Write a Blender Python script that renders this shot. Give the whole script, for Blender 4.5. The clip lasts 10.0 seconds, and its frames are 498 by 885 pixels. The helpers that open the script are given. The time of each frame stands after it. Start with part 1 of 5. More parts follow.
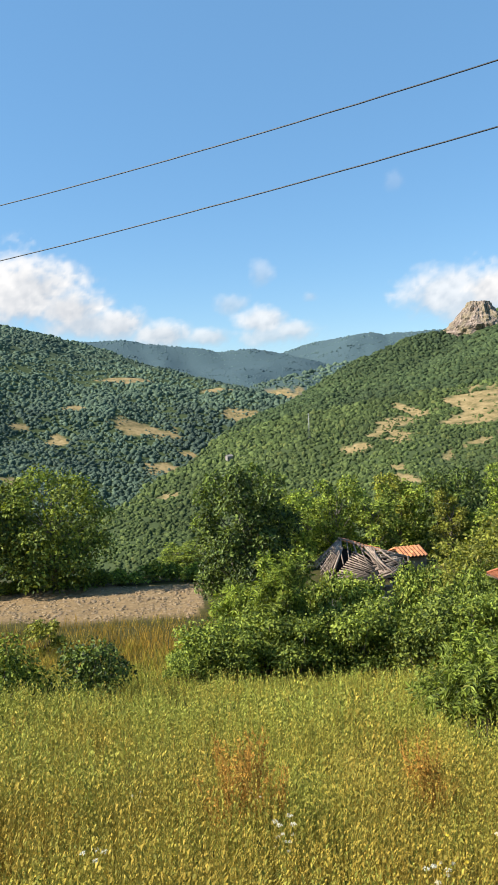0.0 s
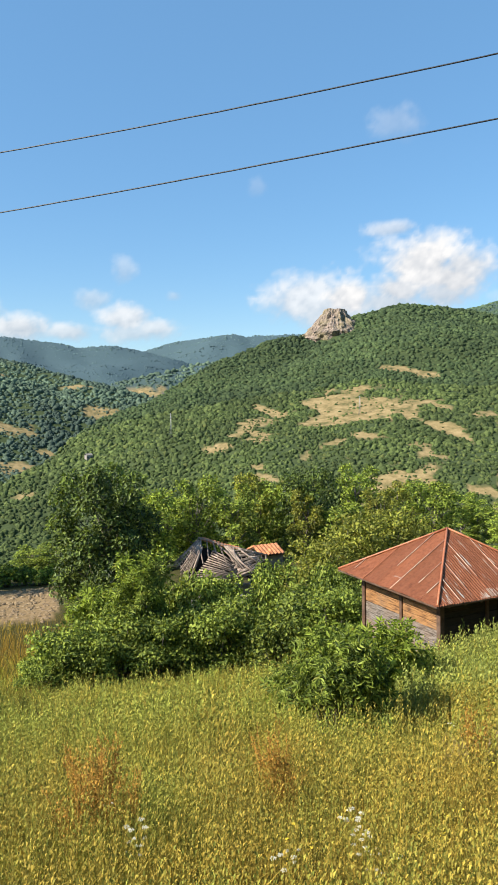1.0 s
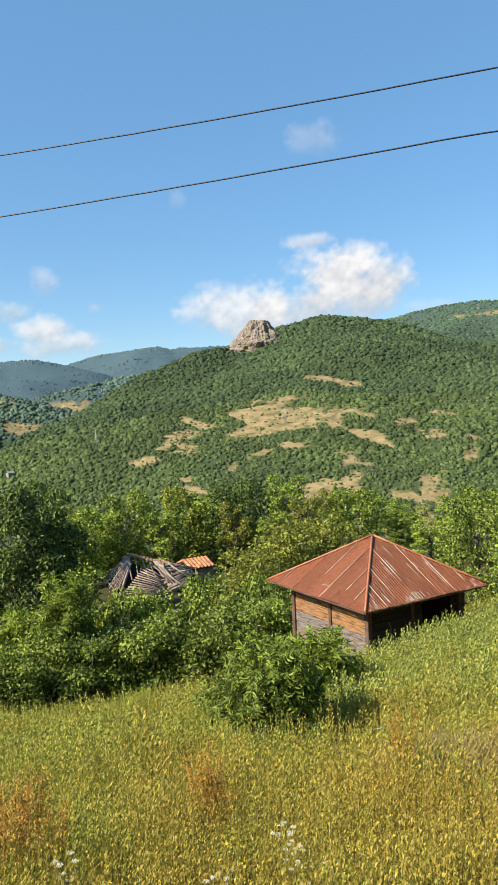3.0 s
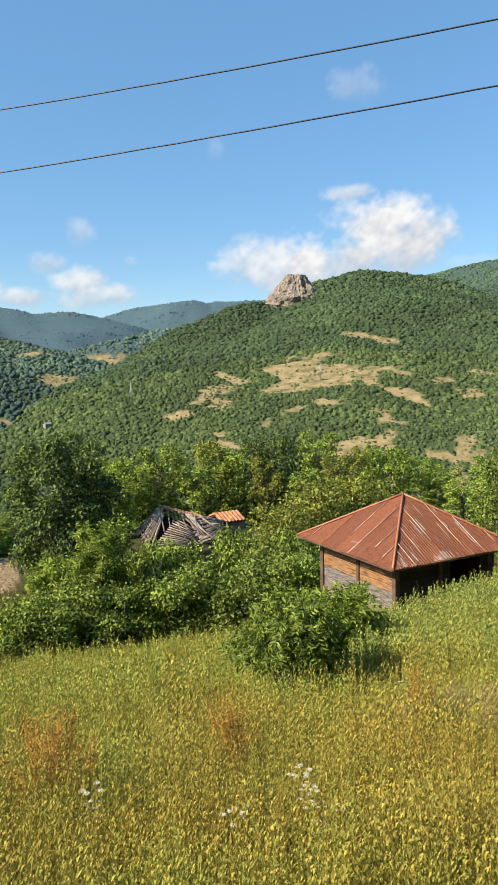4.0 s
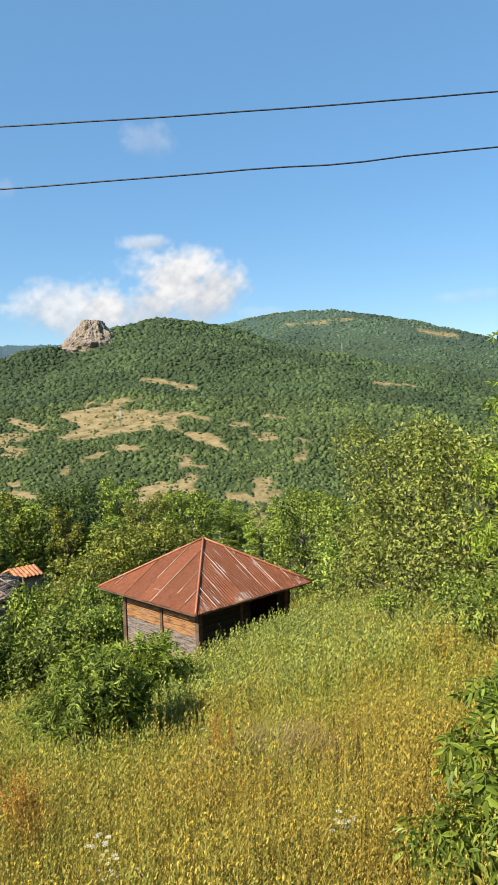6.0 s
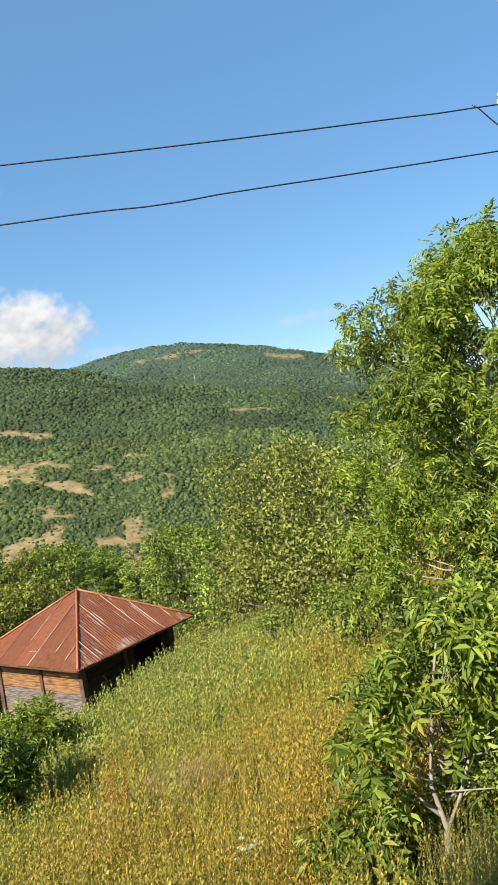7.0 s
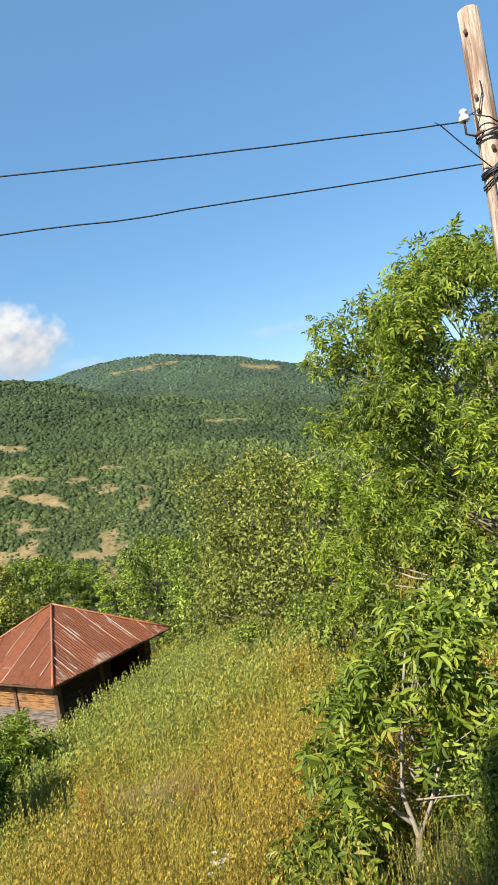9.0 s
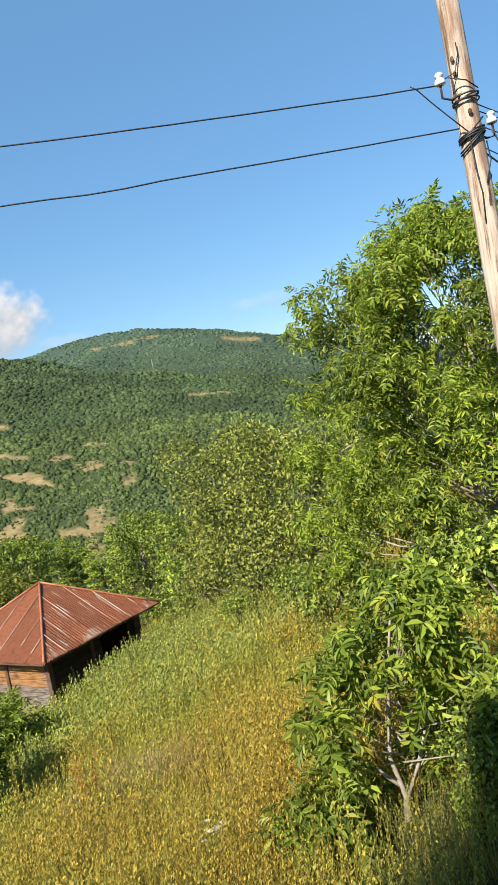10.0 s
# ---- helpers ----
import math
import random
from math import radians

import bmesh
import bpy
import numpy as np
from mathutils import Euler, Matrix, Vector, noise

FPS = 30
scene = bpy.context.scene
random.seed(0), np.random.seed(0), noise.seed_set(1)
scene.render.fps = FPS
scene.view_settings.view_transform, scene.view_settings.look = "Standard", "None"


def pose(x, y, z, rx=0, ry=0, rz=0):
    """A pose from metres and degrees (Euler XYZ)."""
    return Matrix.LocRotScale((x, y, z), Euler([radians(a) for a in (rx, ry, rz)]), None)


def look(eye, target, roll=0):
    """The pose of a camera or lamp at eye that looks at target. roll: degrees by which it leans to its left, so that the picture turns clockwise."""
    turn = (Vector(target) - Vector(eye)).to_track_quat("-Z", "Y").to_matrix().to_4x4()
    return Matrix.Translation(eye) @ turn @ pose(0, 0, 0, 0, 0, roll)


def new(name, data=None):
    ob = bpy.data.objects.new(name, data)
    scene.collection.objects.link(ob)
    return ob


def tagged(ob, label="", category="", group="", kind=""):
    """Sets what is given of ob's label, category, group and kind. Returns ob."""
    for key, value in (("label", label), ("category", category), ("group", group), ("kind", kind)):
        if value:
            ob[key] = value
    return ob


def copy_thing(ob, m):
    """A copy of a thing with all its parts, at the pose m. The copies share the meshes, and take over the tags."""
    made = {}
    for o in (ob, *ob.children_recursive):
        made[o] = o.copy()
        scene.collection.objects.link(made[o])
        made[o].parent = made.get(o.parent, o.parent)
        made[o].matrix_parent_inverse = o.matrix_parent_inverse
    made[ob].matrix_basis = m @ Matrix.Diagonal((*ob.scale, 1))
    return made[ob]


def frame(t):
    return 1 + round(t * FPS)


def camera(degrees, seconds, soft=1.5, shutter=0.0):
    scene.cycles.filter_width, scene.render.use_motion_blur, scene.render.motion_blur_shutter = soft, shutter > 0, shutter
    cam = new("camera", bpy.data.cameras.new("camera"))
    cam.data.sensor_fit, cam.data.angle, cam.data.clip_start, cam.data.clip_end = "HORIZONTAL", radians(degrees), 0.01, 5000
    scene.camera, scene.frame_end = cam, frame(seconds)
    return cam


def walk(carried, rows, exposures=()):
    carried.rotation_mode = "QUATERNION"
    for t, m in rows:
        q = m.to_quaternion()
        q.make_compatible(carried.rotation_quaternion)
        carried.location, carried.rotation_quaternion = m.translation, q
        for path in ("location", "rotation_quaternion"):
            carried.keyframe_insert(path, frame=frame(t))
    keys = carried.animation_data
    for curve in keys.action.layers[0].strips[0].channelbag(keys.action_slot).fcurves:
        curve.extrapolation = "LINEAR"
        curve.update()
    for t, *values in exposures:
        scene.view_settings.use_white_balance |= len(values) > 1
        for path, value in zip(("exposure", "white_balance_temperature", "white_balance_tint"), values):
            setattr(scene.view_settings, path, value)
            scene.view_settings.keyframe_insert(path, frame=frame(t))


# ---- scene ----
cam = camera(39.69, 10.0, soft=0.9)
PATH = [
    (0, pose(0.000, 0.000, 0.000, 87.49, 2.27, -0.90)),
    (0.3, pose(0.004, -0.008, -0.010, 88.39, 0.39, -4.07)),
    (0.5, pose(0.006, -0.014, -0.020, 88.01, 0.41, -4.95)),
    (0.7, pose(0.016, -0.018, -0.002, 87.33, 1.23, -7.65)),
    (1, pose(0.032, -0.025, 0.018, 87.13, 1.04, -12.29)),
    (1.2, pose(0.041, -0.035, 0.021, 86.73, 3.90, -13.91)),
    (1.5, pose(0.055, -0.049, 0.025, 86.64, 3.33, -16.02)),
    (1.8, pose(0.064, -0.057, 0.055, 87.27, 5.42, -18.59)),
    (2, pose(0.070, -0.063, 0.072, 87.48, 7.39, -21.36)),
    (2.3, pose(0.060, -0.076, 0.062, 88.47, 5.44, -21.21)),
    (2.5, pose(0.053, -0.084, 0.057, 87.22, 5.42, -21.41)),
    (2.7, pose(0.055, -0.075, 0.070, 87.48, 3.45, -20.17)),
    (3, pose(0.057, -0.061, 0.072, 87.91, 2.32, -18.38)),
    (3.1, pose(0.061, -0.067, 0.073, 87.76, 0.80, -18.17)),
    (3.2, pose(0.064, -0.074, 0.074, 85.84, 1.02, -16.49)),
    (4.3, pose(0.105, -0.143, 0.068, 84.30, 1.28, -15.49)),
    (4.4, pose(0.108, -0.150, 0.070, 84.37, 1.60, -16.82)),
    (4.5, pose(0.112, -0.156, 0.072, 84.25, 2.12, -18.10)),
    (4.7, pose(0.114, -0.173, 0.083, 84.85, 3.06, -19.87)),
    (5, pose(0.118, -0.199, 0.100, 87.49, 4.56, -22.86)),
    (5.3, pose(0.122, -0.207, 0.103, 88.64, 6.36, -24.52)),
    (5.5, pose(0.124, -0.212, 0.105, 89.62, 5.86, -26.28)),
    (5.7, pose(0.130, -0.213, 0.116, 89.21, 3.65, -27.71)),
    (6, pose(0.139, -0.214, 0.131, 87.66, 1.72, -31.94)),
    (6.1, pose(0.140, -0.223, 0.131, 88.03, 2.66, -33.95)),
    (6.2, pose(0.141, -0.232, 0.130, 87.76, 3.92, -35.60)),
    (7.3, pose(0.154, -0.333, 0.123, 90.02, 8.65, -44.77)),
    (7.4, pose(0.155, -0.342, 0.125, 89.78, 8.36, -45.12)),
    (7.5, pose(0.156, -0.351, 0.126, 89.72, 8.33, -45.47)),
    (7.7, pose(0.159, -0.356, 0.127, 89.75, 8.19, -45.78)),
    (8, pose(0.163, -0.364, 0.128, 90.13, 8.88, -45.58)),
    (8.3, pose(0.164, -0.360, 0.127, 90.13, 9.41, -45.57)),
    (8.5, pose(0.165, -0.358, 0.127, 90.06, 9.25, -45.33)),
    (9, pose(0.164, -0.355, 0.127, 89.91, 9.42, -45.44)),
    (9.3, pose(0.165, -0.353, 0.129, 89.16, 10.01, -47.32)),
    (9.5, pose(0.166, -0.351, 0.131, 87.72, 10.94, -49.29)),
    (9.7, pose(0.172, -0.355, 0.132, 87.90, 11.07, -48.91)),
    (10, pose(0.182, -0.360, 0.134, 87.41, 10.94, -46.81)),
]
walk(cam, PATH, exposures=((0.0, 0.97), (2.5, 0.91), (10.0, 0.87)))

# ---- world, sun, exposure ----
SUN_AZ, SUN_EL = -101.0, 37.0            # degrees; azimuth clockwise from +y
world = bpy.data.worlds.new("world")
scene.world = world
world.use_nodes = True
wn = world.node_tree.nodes
sky = wn.new("ShaderNodeTexSky")
sky.sky_type, sky.sun_disc = "NISHITA", False
sky.sun_elevation, sky.sun_rotation = radians(SUN_EL), radians(SUN_AZ)
sky.altitude, sky.air_density, sky.dust_density, sky.ozone_density = 1500, 1.3, 0.7, 1.6
wn["Background"].inputs["Strength"].default_value = 0.095
vivid = wn.new("ShaderNodeHueSaturation")           # the phone's vivid colour
vivid.inputs["Saturation"].default_value = 1.32
world.node_tree.links.new(sky.outputs[0], vivid.inputs["Color"])
even = wn.new("ShaderNodeMix")                        # the phone evens out the sky's brightness
even.data_type = "RGBA"
even.inputs[0].default_value, even.inputs[7].default_value = 0.45, (1.48, 2.85, 4.6, 1)
world.node_tree.links.new(vivid.outputs[0], even.inputs[6])
world.node_tree.links.new(even.outputs[2], wn["Background"].inputs["Color"])
SUN_DIR = Vector((math.sin(radians(SUN_AZ)) * math.cos(radians(SUN_EL)), math.cos(radians(SUN_AZ)) * math.cos(radians(SUN_EL)), math.sin(radians(SUN_EL))))
sun = new("sun", bpy.data.lights.new("sun", "SUN"))
sun.data.energy, sun.data.angle, sun.data.color = 5.0, radians(0.6), (1.0, 0.93, 0.82)
sun.matrix_world = look(SUN_DIR * 300, (0, 0, 0))


# ---- materials ----
def nodes_of(name):
    m = bpy.data.materials.new(name)
    m.use_nodes = True
    return m, m.node_tree.nodes, m.node_tree.links, m.node_tree.nodes["Principled BSDF"]


def ramp_of(n, stops):
    r = n.new("ShaderNodeValToRGB")
    while len(r.color_ramp.elements) < len(stops):
        r.color_ramp.elements.new(0.5)
    for e, (p, c) in zip(r.color_ramp.elements, stops):
        e.position, e.color = p, (*c, 1)
    return r


def noise_of(n, l, scale, detail=4.0, coords=None, rough=0.6, stretch=None):
    t = n.new("ShaderNodeTexNoise")
    t.inputs["Scale"].default_value, t.inputs["Detail"].default_value, t.inputs["Roughness"].default_value = scale, detail, rough
    if coords is None:
        coords = n.new("ShaderNodeTexCoord").outputs["Object"]
    if stretch:
        mp = n.new("ShaderNodeMapping")
        mp.inputs["Scale"].default_value = stretch
        l.new(coords, mp.inputs["Vector"])
        coords = mp.outputs["Vector"]
    l.new(coords, t.inputs["Vector"])
    return t


def mix_of(n, l, fac, a, b, blend="MIX"):
    m = n.new("ShaderNodeMix")
    m.data_type, m.blend_type = "RGBA", blend
    for sock, v in ((m.inputs[0], fac), (m.inputs[6], a), (m.inputs[7], b)):
        if isinstance(v, (int, float)):
            sock.default_value = v
        elif isinstance(v, tuple):
            sock.default_value = (*v, 1)
        else:
            l.new(v, sock)
    return m.outputs[2]


def bump_of(n, l, bsdf, height, strength, dist=0.02):
    b = n.new("ShaderNodeBump")
    b.inputs["Strength"].default_value, b.inputs["Distance"].default_value = strength, dist
    l.new(height, b.inputs["Height"])
    l.new(b.outputs[0], bsdf.inputs["Normal"])


def surface(name, stops, scale=6.0, stain=(0.5, 0.5, 0.5), stain_scale=0.8, stain_amount=0.3, rough=0.85, metal=0.0, bump=0.4, dist=0.01, stretch=None, piece=0.0):
    """Grain by stops, stains at a second scale, bump from the grain; piece: how far single pieces differ in brightness."""
    m, n, l, p = nodes_of(name)
    g = noise_of(n, l, scale, 6.0, stretch=stretch)
    r = ramp_of(n, stops)
    l.new(g.outputs[0], r.inputs[0])
    s = noise_of(n, l, stain_scale, 3.0)
    sr = ramp_of(n, [(0.42, (0, 0, 0)), (0.68, (stain_amount,) * 3)])
    l.new(s.outputs[0], sr.inputs[0])
    c = mix_of(n, l, sr.outputs[0], r.outputs[0], stain)
    if piece:
        hv = n.new("ShaderNodeHueSaturation")
        mr = n.new("ShaderNodeMapRange")
        mr.inputs[3].default_value, mr.inputs[4].default_value = 1 - piece, 1 + piece
        l.new(n.new("ShaderNodeObjectInfo").outputs["Random"], mr.inputs[0])
        l.new(mr.outputs[0], hv.inputs["Value"])
        l.new(c, hv.inputs["Color"])
        c = hv.outputs[0]
    l.new(c, p.inputs["Base Color"])
    p.inputs["Roughness"].default_value, p.inputs["Metallic"].default_value = rough, metal
    bump_of(n, l, p, g.outputs[0], bump, dist)
    return m


def foliage(name, dark, light, odd, rough=0.55, through_light=0.35, patch=0.35, spec=0.35, deep=0.45, leafy=0.0):
    """Leaves: each leaf its own green, a few of the odd colour, patches over the crown, light passing through."""
    m, n, l, p = nodes_of(name)
    geo = n.new("ShaderNodeNewGeometry")
    low = tuple(v * deep for v in dark)
    r = ramp_of(n, [(0.0, low), (0.35, dark), (0.7, light), (0.93, tuple(v * 1.25 for v in light)), (1.0, odd)])
    l.new(geo.outputs["Random Per Island"], r.inputs[0])
    s = noise_of(n, l, patch, 2.0, geo.outputs["Position"])
    sr = ramp_of(n, [(0.35, (0.72, 0.72, 0.72)), (0.65, (1.15, 1.15, 1.0))])
    l.new(s.outputs[0], sr.inputs[0])
    c = mix_of(n, l, 1.0, r.outputs[0], sr.outputs[0], "MULTIPLY")
    hv = n.new("ShaderNodeHueSaturation")
    mr = n.new("ShaderNodeMapRange")
    mr.inputs[3].default_value, mr.inputs[4].default_value = 0.9, 1.12
    l.new(n.new("ShaderNodeObjectInfo").outputs["Random"], mr.inputs[0])
    l.new(mr.outputs[0], hv.inputs["Value"])
    l.new(c, hv.inputs["Color"])
    l.new(hv.outputs[0], p.inputs["Base Color"])
    p.inputs["Roughness"].default_value = rough
    p.inputs["Specular IOR Level"].default_value = spec
    if leafy:                                # leaf masses over a whole crown
        bump_of(n, l, p, noise_of(n, l, leafy, 6.0, geo.outputs["Position"], 0.75).outputs[0], 1.0, 1.6)
    if through_light:
        tr = n.new("ShaderNodeBsdfTranslucent")
        warm = mix_of(n, l, 1.0, hv.outputs[0], (1.25, 1.15, 0.5), "MULTIPLY")
        l.new(warm, tr.inputs["Color"])
        mx = n.new("ShaderNodeMixShader")
        mx.inputs[0].default_value = through_light
        l.new(p.outputs[0], mx.inputs[1])
        l.new(tr.outputs[0], mx.inputs[2])
        l.new(mx.outputs[0], n["Material Output"].inputs["Surface"])
    return m


def ground_material():
    """Soil under grass, dry clearings and a tilled field, told apart by the land-cover layer."""
    m, n, l, p = nodes_of("ground")
    geo = n.new("ShaderNodeNewGeometry").outputs["Position"]
    cov = n.new("ShaderNodeAttribute")
    cov.attribute_name = "cover"
    sep = n.new("ShaderNodeSeparateColor")
    l.new(cov.outputs["Color"], sep.inputs[0])
    g1 = noise_of(n, l, 0.16, 8.0, geo, 0.75)
    r1 = ramp_of(n, [(0.3, (0.032, 0.047, 0.019)), (0.52, (0.052, 0.071, 0.028)), (0.75, (0.078, 0.095, 0.038))])
    l.new(g1.outputs[0], r1.inputs[0])
    g2 = noise_of(n, l, 0.12, 8.0, geo, 0.7)
    r2 = ramp_of(n, [(0.36, (0.105, 0.098, 0.040)), (0.48, (0.225, 0.168, 0.076)), (0.64, (0.32, 0.240, 0.120))])
    l.new(g2.outputs[0], r2.inputs[0])
    g3 = noise_of(n, l, 2.2, 8.0, geo, 0.75)
    r3 = ramp_of(n, [(0.3, (0.14, 0.092, 0.046)), (0.55, (0.26, 0.178, 0.090)), (0.8, (0.36, 0.265, 0.150))])
    l.new(g3.outputs[0], r3.inputs[0])
    g4 = noise_of(n, l, 1.3, 6.0, geo, 0.7)
    r4 = ramp_of(n, [(0.3, (0.035, 0.034, 0.012)), (0.6, (0.075, 0.066, 0.020)), (0.8, (0.13, 0.10, 0.036))])
    l.new(g4.outputs[0], r4.inputs[0])
    haze_tint = mix_of(n, l, g1.outputs[0], (0.052, 0.088, 0.100), (0.074, 0.112, 0.124))      # distance haze painted into the far ground's colour
    c = mix_of(n, l, cov.outputs["Alpha"], r1.outputs[0], haze_tint)
    c = mix_of(n, l, sep.outputs[0], c, r2.outputs[0])
    c = mix_of(n, l, sep.outputs[2], c, r4.outputs[0])
    c = mix_of(n, l, sep.outputs[1], c, r3.outputs[0])
    l.new(c, p.inputs["Base Color"])
    p.inputs["Roughness"].default_value = 0.95
    p.inputs["Specular IOR Level"].default_value = 0.1
    bump_of(n, l, p, g3.outputs[0], 0.7, 0.12)
    return m


GROUND = ground_material()
WOODS_NEAR = foliage("woods_near", (0.082, 0.116, 0.044), (0.126, 0.165, 0.060), (0.16, 0.178, 0.062), 0.8, 0.15, 0.012, 0.1, 0.75, 1.1)
WOODS_MID = foliage("woods_mid", (0.062, 0.094, 0.046), (0.087, 0.123, 0.056), (0.10, 0.135, 0.058), 0.85, 0.1, 0.010, 0.1, 0.8, 0.8)
# far woods: distance haze is painted into these greens as a bluish tint
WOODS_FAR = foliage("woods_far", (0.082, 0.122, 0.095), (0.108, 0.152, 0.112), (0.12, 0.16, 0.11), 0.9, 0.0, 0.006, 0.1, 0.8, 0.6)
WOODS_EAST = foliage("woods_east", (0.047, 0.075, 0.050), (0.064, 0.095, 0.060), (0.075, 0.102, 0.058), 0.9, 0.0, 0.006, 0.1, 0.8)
WOODS_HAZED = foliage("woods_hazed", (0.078, 0.124, 0.138), (0.092, 0.138, 0.150), (0.095, 0.140, 0.152), 0.9, 0.0, 0.004, 0.1, 0.9)


def rusty_sheet(name, bare):
    """Painted roof sheets gone rusty, with bare zinc streaks that run down the slope."""
    m, n, l, p = nodes_of(name)
    tc = n.new("ShaderNodeTexCoord").outputs["Object"]
    g = noise_of(n, l, 9.0, 8.0, tc, 0.7)
    r = ramp_of(n, [(0.25, (0.19, 0.060, 0.024)), (0.5, (0.36, 0.125, 0.055)), (0.75, (0.43, 0.175, 0.088))])
    l.new(g.outputs[0], r.inputs[0])
    st = noise_of(n, l, 1.6, 5.0, tc, 0.65, (5.0, 0.7, 1.0))
    sr = ramp_of(n, [(bare, (0, 0, 0)), (bare + 0.05, (1, 1, 1))])
    l.new(st.outputs[0], sr.inputs[0])
    c = mix_of(n, l, sr.outputs[0], r.outputs[0], (0.52, 0.47, 0.42))
    hv = n.new("ShaderNodeHueSaturation")
    mr = n.new("ShaderNodeMapRange")
    mr.inputs[3].default_value, mr.inputs[4].default_value = 0.90, 1.14
    l.new(n.new("ShaderNodeObjectInfo").outputs["Random"], mr.inputs[0])
    l.new(mr.outputs[0], hv.inputs["Value"])
    l.new(c, hv.inputs["Color"])
    l.new(hv.outputs[0], p.inputs["Base Color"])
    p.inputs["Roughness"].default_value = 0.55
    p.inputs["Metallic"].default_value = 0.1
    bump_of(n, l, p, g.outputs[0], 0.3, 0.006)
    return m


RUST = rusty_sheet("rusty_sheet", 0.66)
RUST_WORN = rusty_sheet("worn_rusty_sheet", 0.605)
ZINC = surface("bare_zinc", [(0.3, (0.38, 0.24, 0.16)), (0.5, (0.56, 0.43, 0.33)), (0.75, (0.66, 0.55, 0.45))], 5.0, (0.30, 0.10, 0.05), 2.0, 0.8, 0.5, 0.2)
PLANK = surface("weathered_plank", [(0.34, (0.035, 0.026, 0.020)), (0.5, (0.17, 0.138, 0.112)), (0.70, (0.32, 0.275, 0.235))], 3.0, (0.26, 0.14, 0.065), 1.1, 0.45, 0.9, 0.0, 0.6, 0.006, (1.0, 1.0, 9.0), 0.22)
PLANK_WARM = surface("warm_plank", [(0.34, (0.09, 0.038, 0.013)), (0.5, (0.31, 0.145, 0.048)), (0.72, (0.43, 0.235, 0.092))], 3.0, (0.16, 0.12, 0.09), 1.3, 0.4, 0.9, 0.0, 0.6, 0.006, (1.0, 1.0, 9.0), 0.22)
# near-black planks: the shade on the hut's front put into the wood colour
SHADE_PLANK = surface("shade_dark_plank", [(0.3, (0.014, 0.009, 0.006)), (0.6, (0.034, 0.021, 0.013)), (0.8, (0.07, 0.042, 0.025))], 4.0, (0.05, 0.04, 0.03), 1.2, 0.4, 0.9, 0.0, 0.6, 0.006, (1.0, 1.0, 9.0), 0.25)
BEAM = surface("dark_beam", [(0.3, (0.05, 0.026, 0.015)), (0.6, (0.12, 0.06, 0.032)), (0.8, (0.18, 0.10, 0.06))], 6.0, (0.14, 0.12, 0.10), 1.5, 0.3, 0.9, 0.0, 0.5, 0.006)
GREY_POLE = surface("grey_pole_wood", [(0.25, (0.10, 0.07, 0.05)), (0.5, (0.25, 0.19, 0.145)), (0.75, (0.43, 0.34, 0.26))], 4.0, (0.13, 0.09, 0.065), 1.2, 0.5, 0.95, 0.0, 0.5, 0.01, None, 0.35)
def mast_wood():
    """Old pole wood: pale worn ridges, dark cracks and brown stains, all along the grain."""
    m, n, l, p = nodes_of("mast_wood")
    tc = n.new("ShaderNodeTexCoord").outputs["Object"]
    g = noise_of(n, l, 30.0, 8.0, tc, 0.7, (1.0, 1.0, 0.05))
    r = ramp_of(n, [(0.36, (0.10, 0.062, 0.042)), (0.46, (0.42, 0.325, 0.24)), (0.66, (0.62, 0.52, 0.42))])
    l.new(g.outputs[0], r.inputs[0])
    st = noise_of(n, l, 9.0, 6.0, tc, 0.7, (1.0, 1.0, 0.13))
    sr = ramp_of(n, [(0.49, (0, 0, 0)), (0.61, (0.75, 0.75, 0.75))])
    l.new(st.outputs[0], sr.inputs[0])
    c = mix_of(n, l, sr.outputs[0], r.outputs[0], (0.20, 0.095, 0.045))
    cr = noise_of(n, l, 16.0, 5.0, tc, 0.6, (1.0, 1.0, 0.16))
    crr = ramp_of(n, [(0.62, (0, 0, 0)), (0.655, (0.9, 0.9, 0.9))])
    l.new(cr.outputs[0], crr.inputs[0])
    c = mix_of(n, l, crr.outputs[0], c, (0.035, 0.022, 0.016))
    l.new(c, p.inputs["Base Color"])
    p.inputs["Roughness"].default_value = 0.85
    bump_of(n, l, p, g.outputs[0], 0.9, 0.006)
    return m


MAST = mast_wood()
STONE = surface("old_stone", [(0.3, (0.15, 0.13, 0.11)), (0.55, (0.30, 0.27, 0.235)), (0.8, (0.42, 0.39, 0.34))], 5.0, (0.10, 0.09, 0.075), 0.9, 0.5, 0.95)
CRAG = surface("crag_rock", [(0.34, (0.07, 0.052, 0.040)), (0.5, (0.21, 0.160, 0.125)), (0.66, (0.33, 0.26, 0.205))], 0.40, (0.21, 0.175, 0.075), 0.06, 0.6, 0.95, 0.0, 1.0, 1.5, (1.0, 1.0, 0.3))
CLAY = surface("clay_tile", [(0.3, (0.33, 0.11, 0.04)), (0.55, (0.50, 0.19, 0.075)), (0.8, (0.58, 0.27, 0.12))], 7.0, (0.20, 0.12, 0.08), 1.5, 0.4, 0.9, 0.0, 0.4, 0.01, None, 0.3)
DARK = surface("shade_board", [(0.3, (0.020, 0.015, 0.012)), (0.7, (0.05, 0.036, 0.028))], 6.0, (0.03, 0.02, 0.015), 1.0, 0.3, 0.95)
CABLE = surface("cable_black", [(0.3, (0.010, 0.011, 0.014)), (0.7, (0.025, 0.027, 0.032))], 20.0, (0.05, 0.05, 0.05), 3.0, 0.2, 0.5)
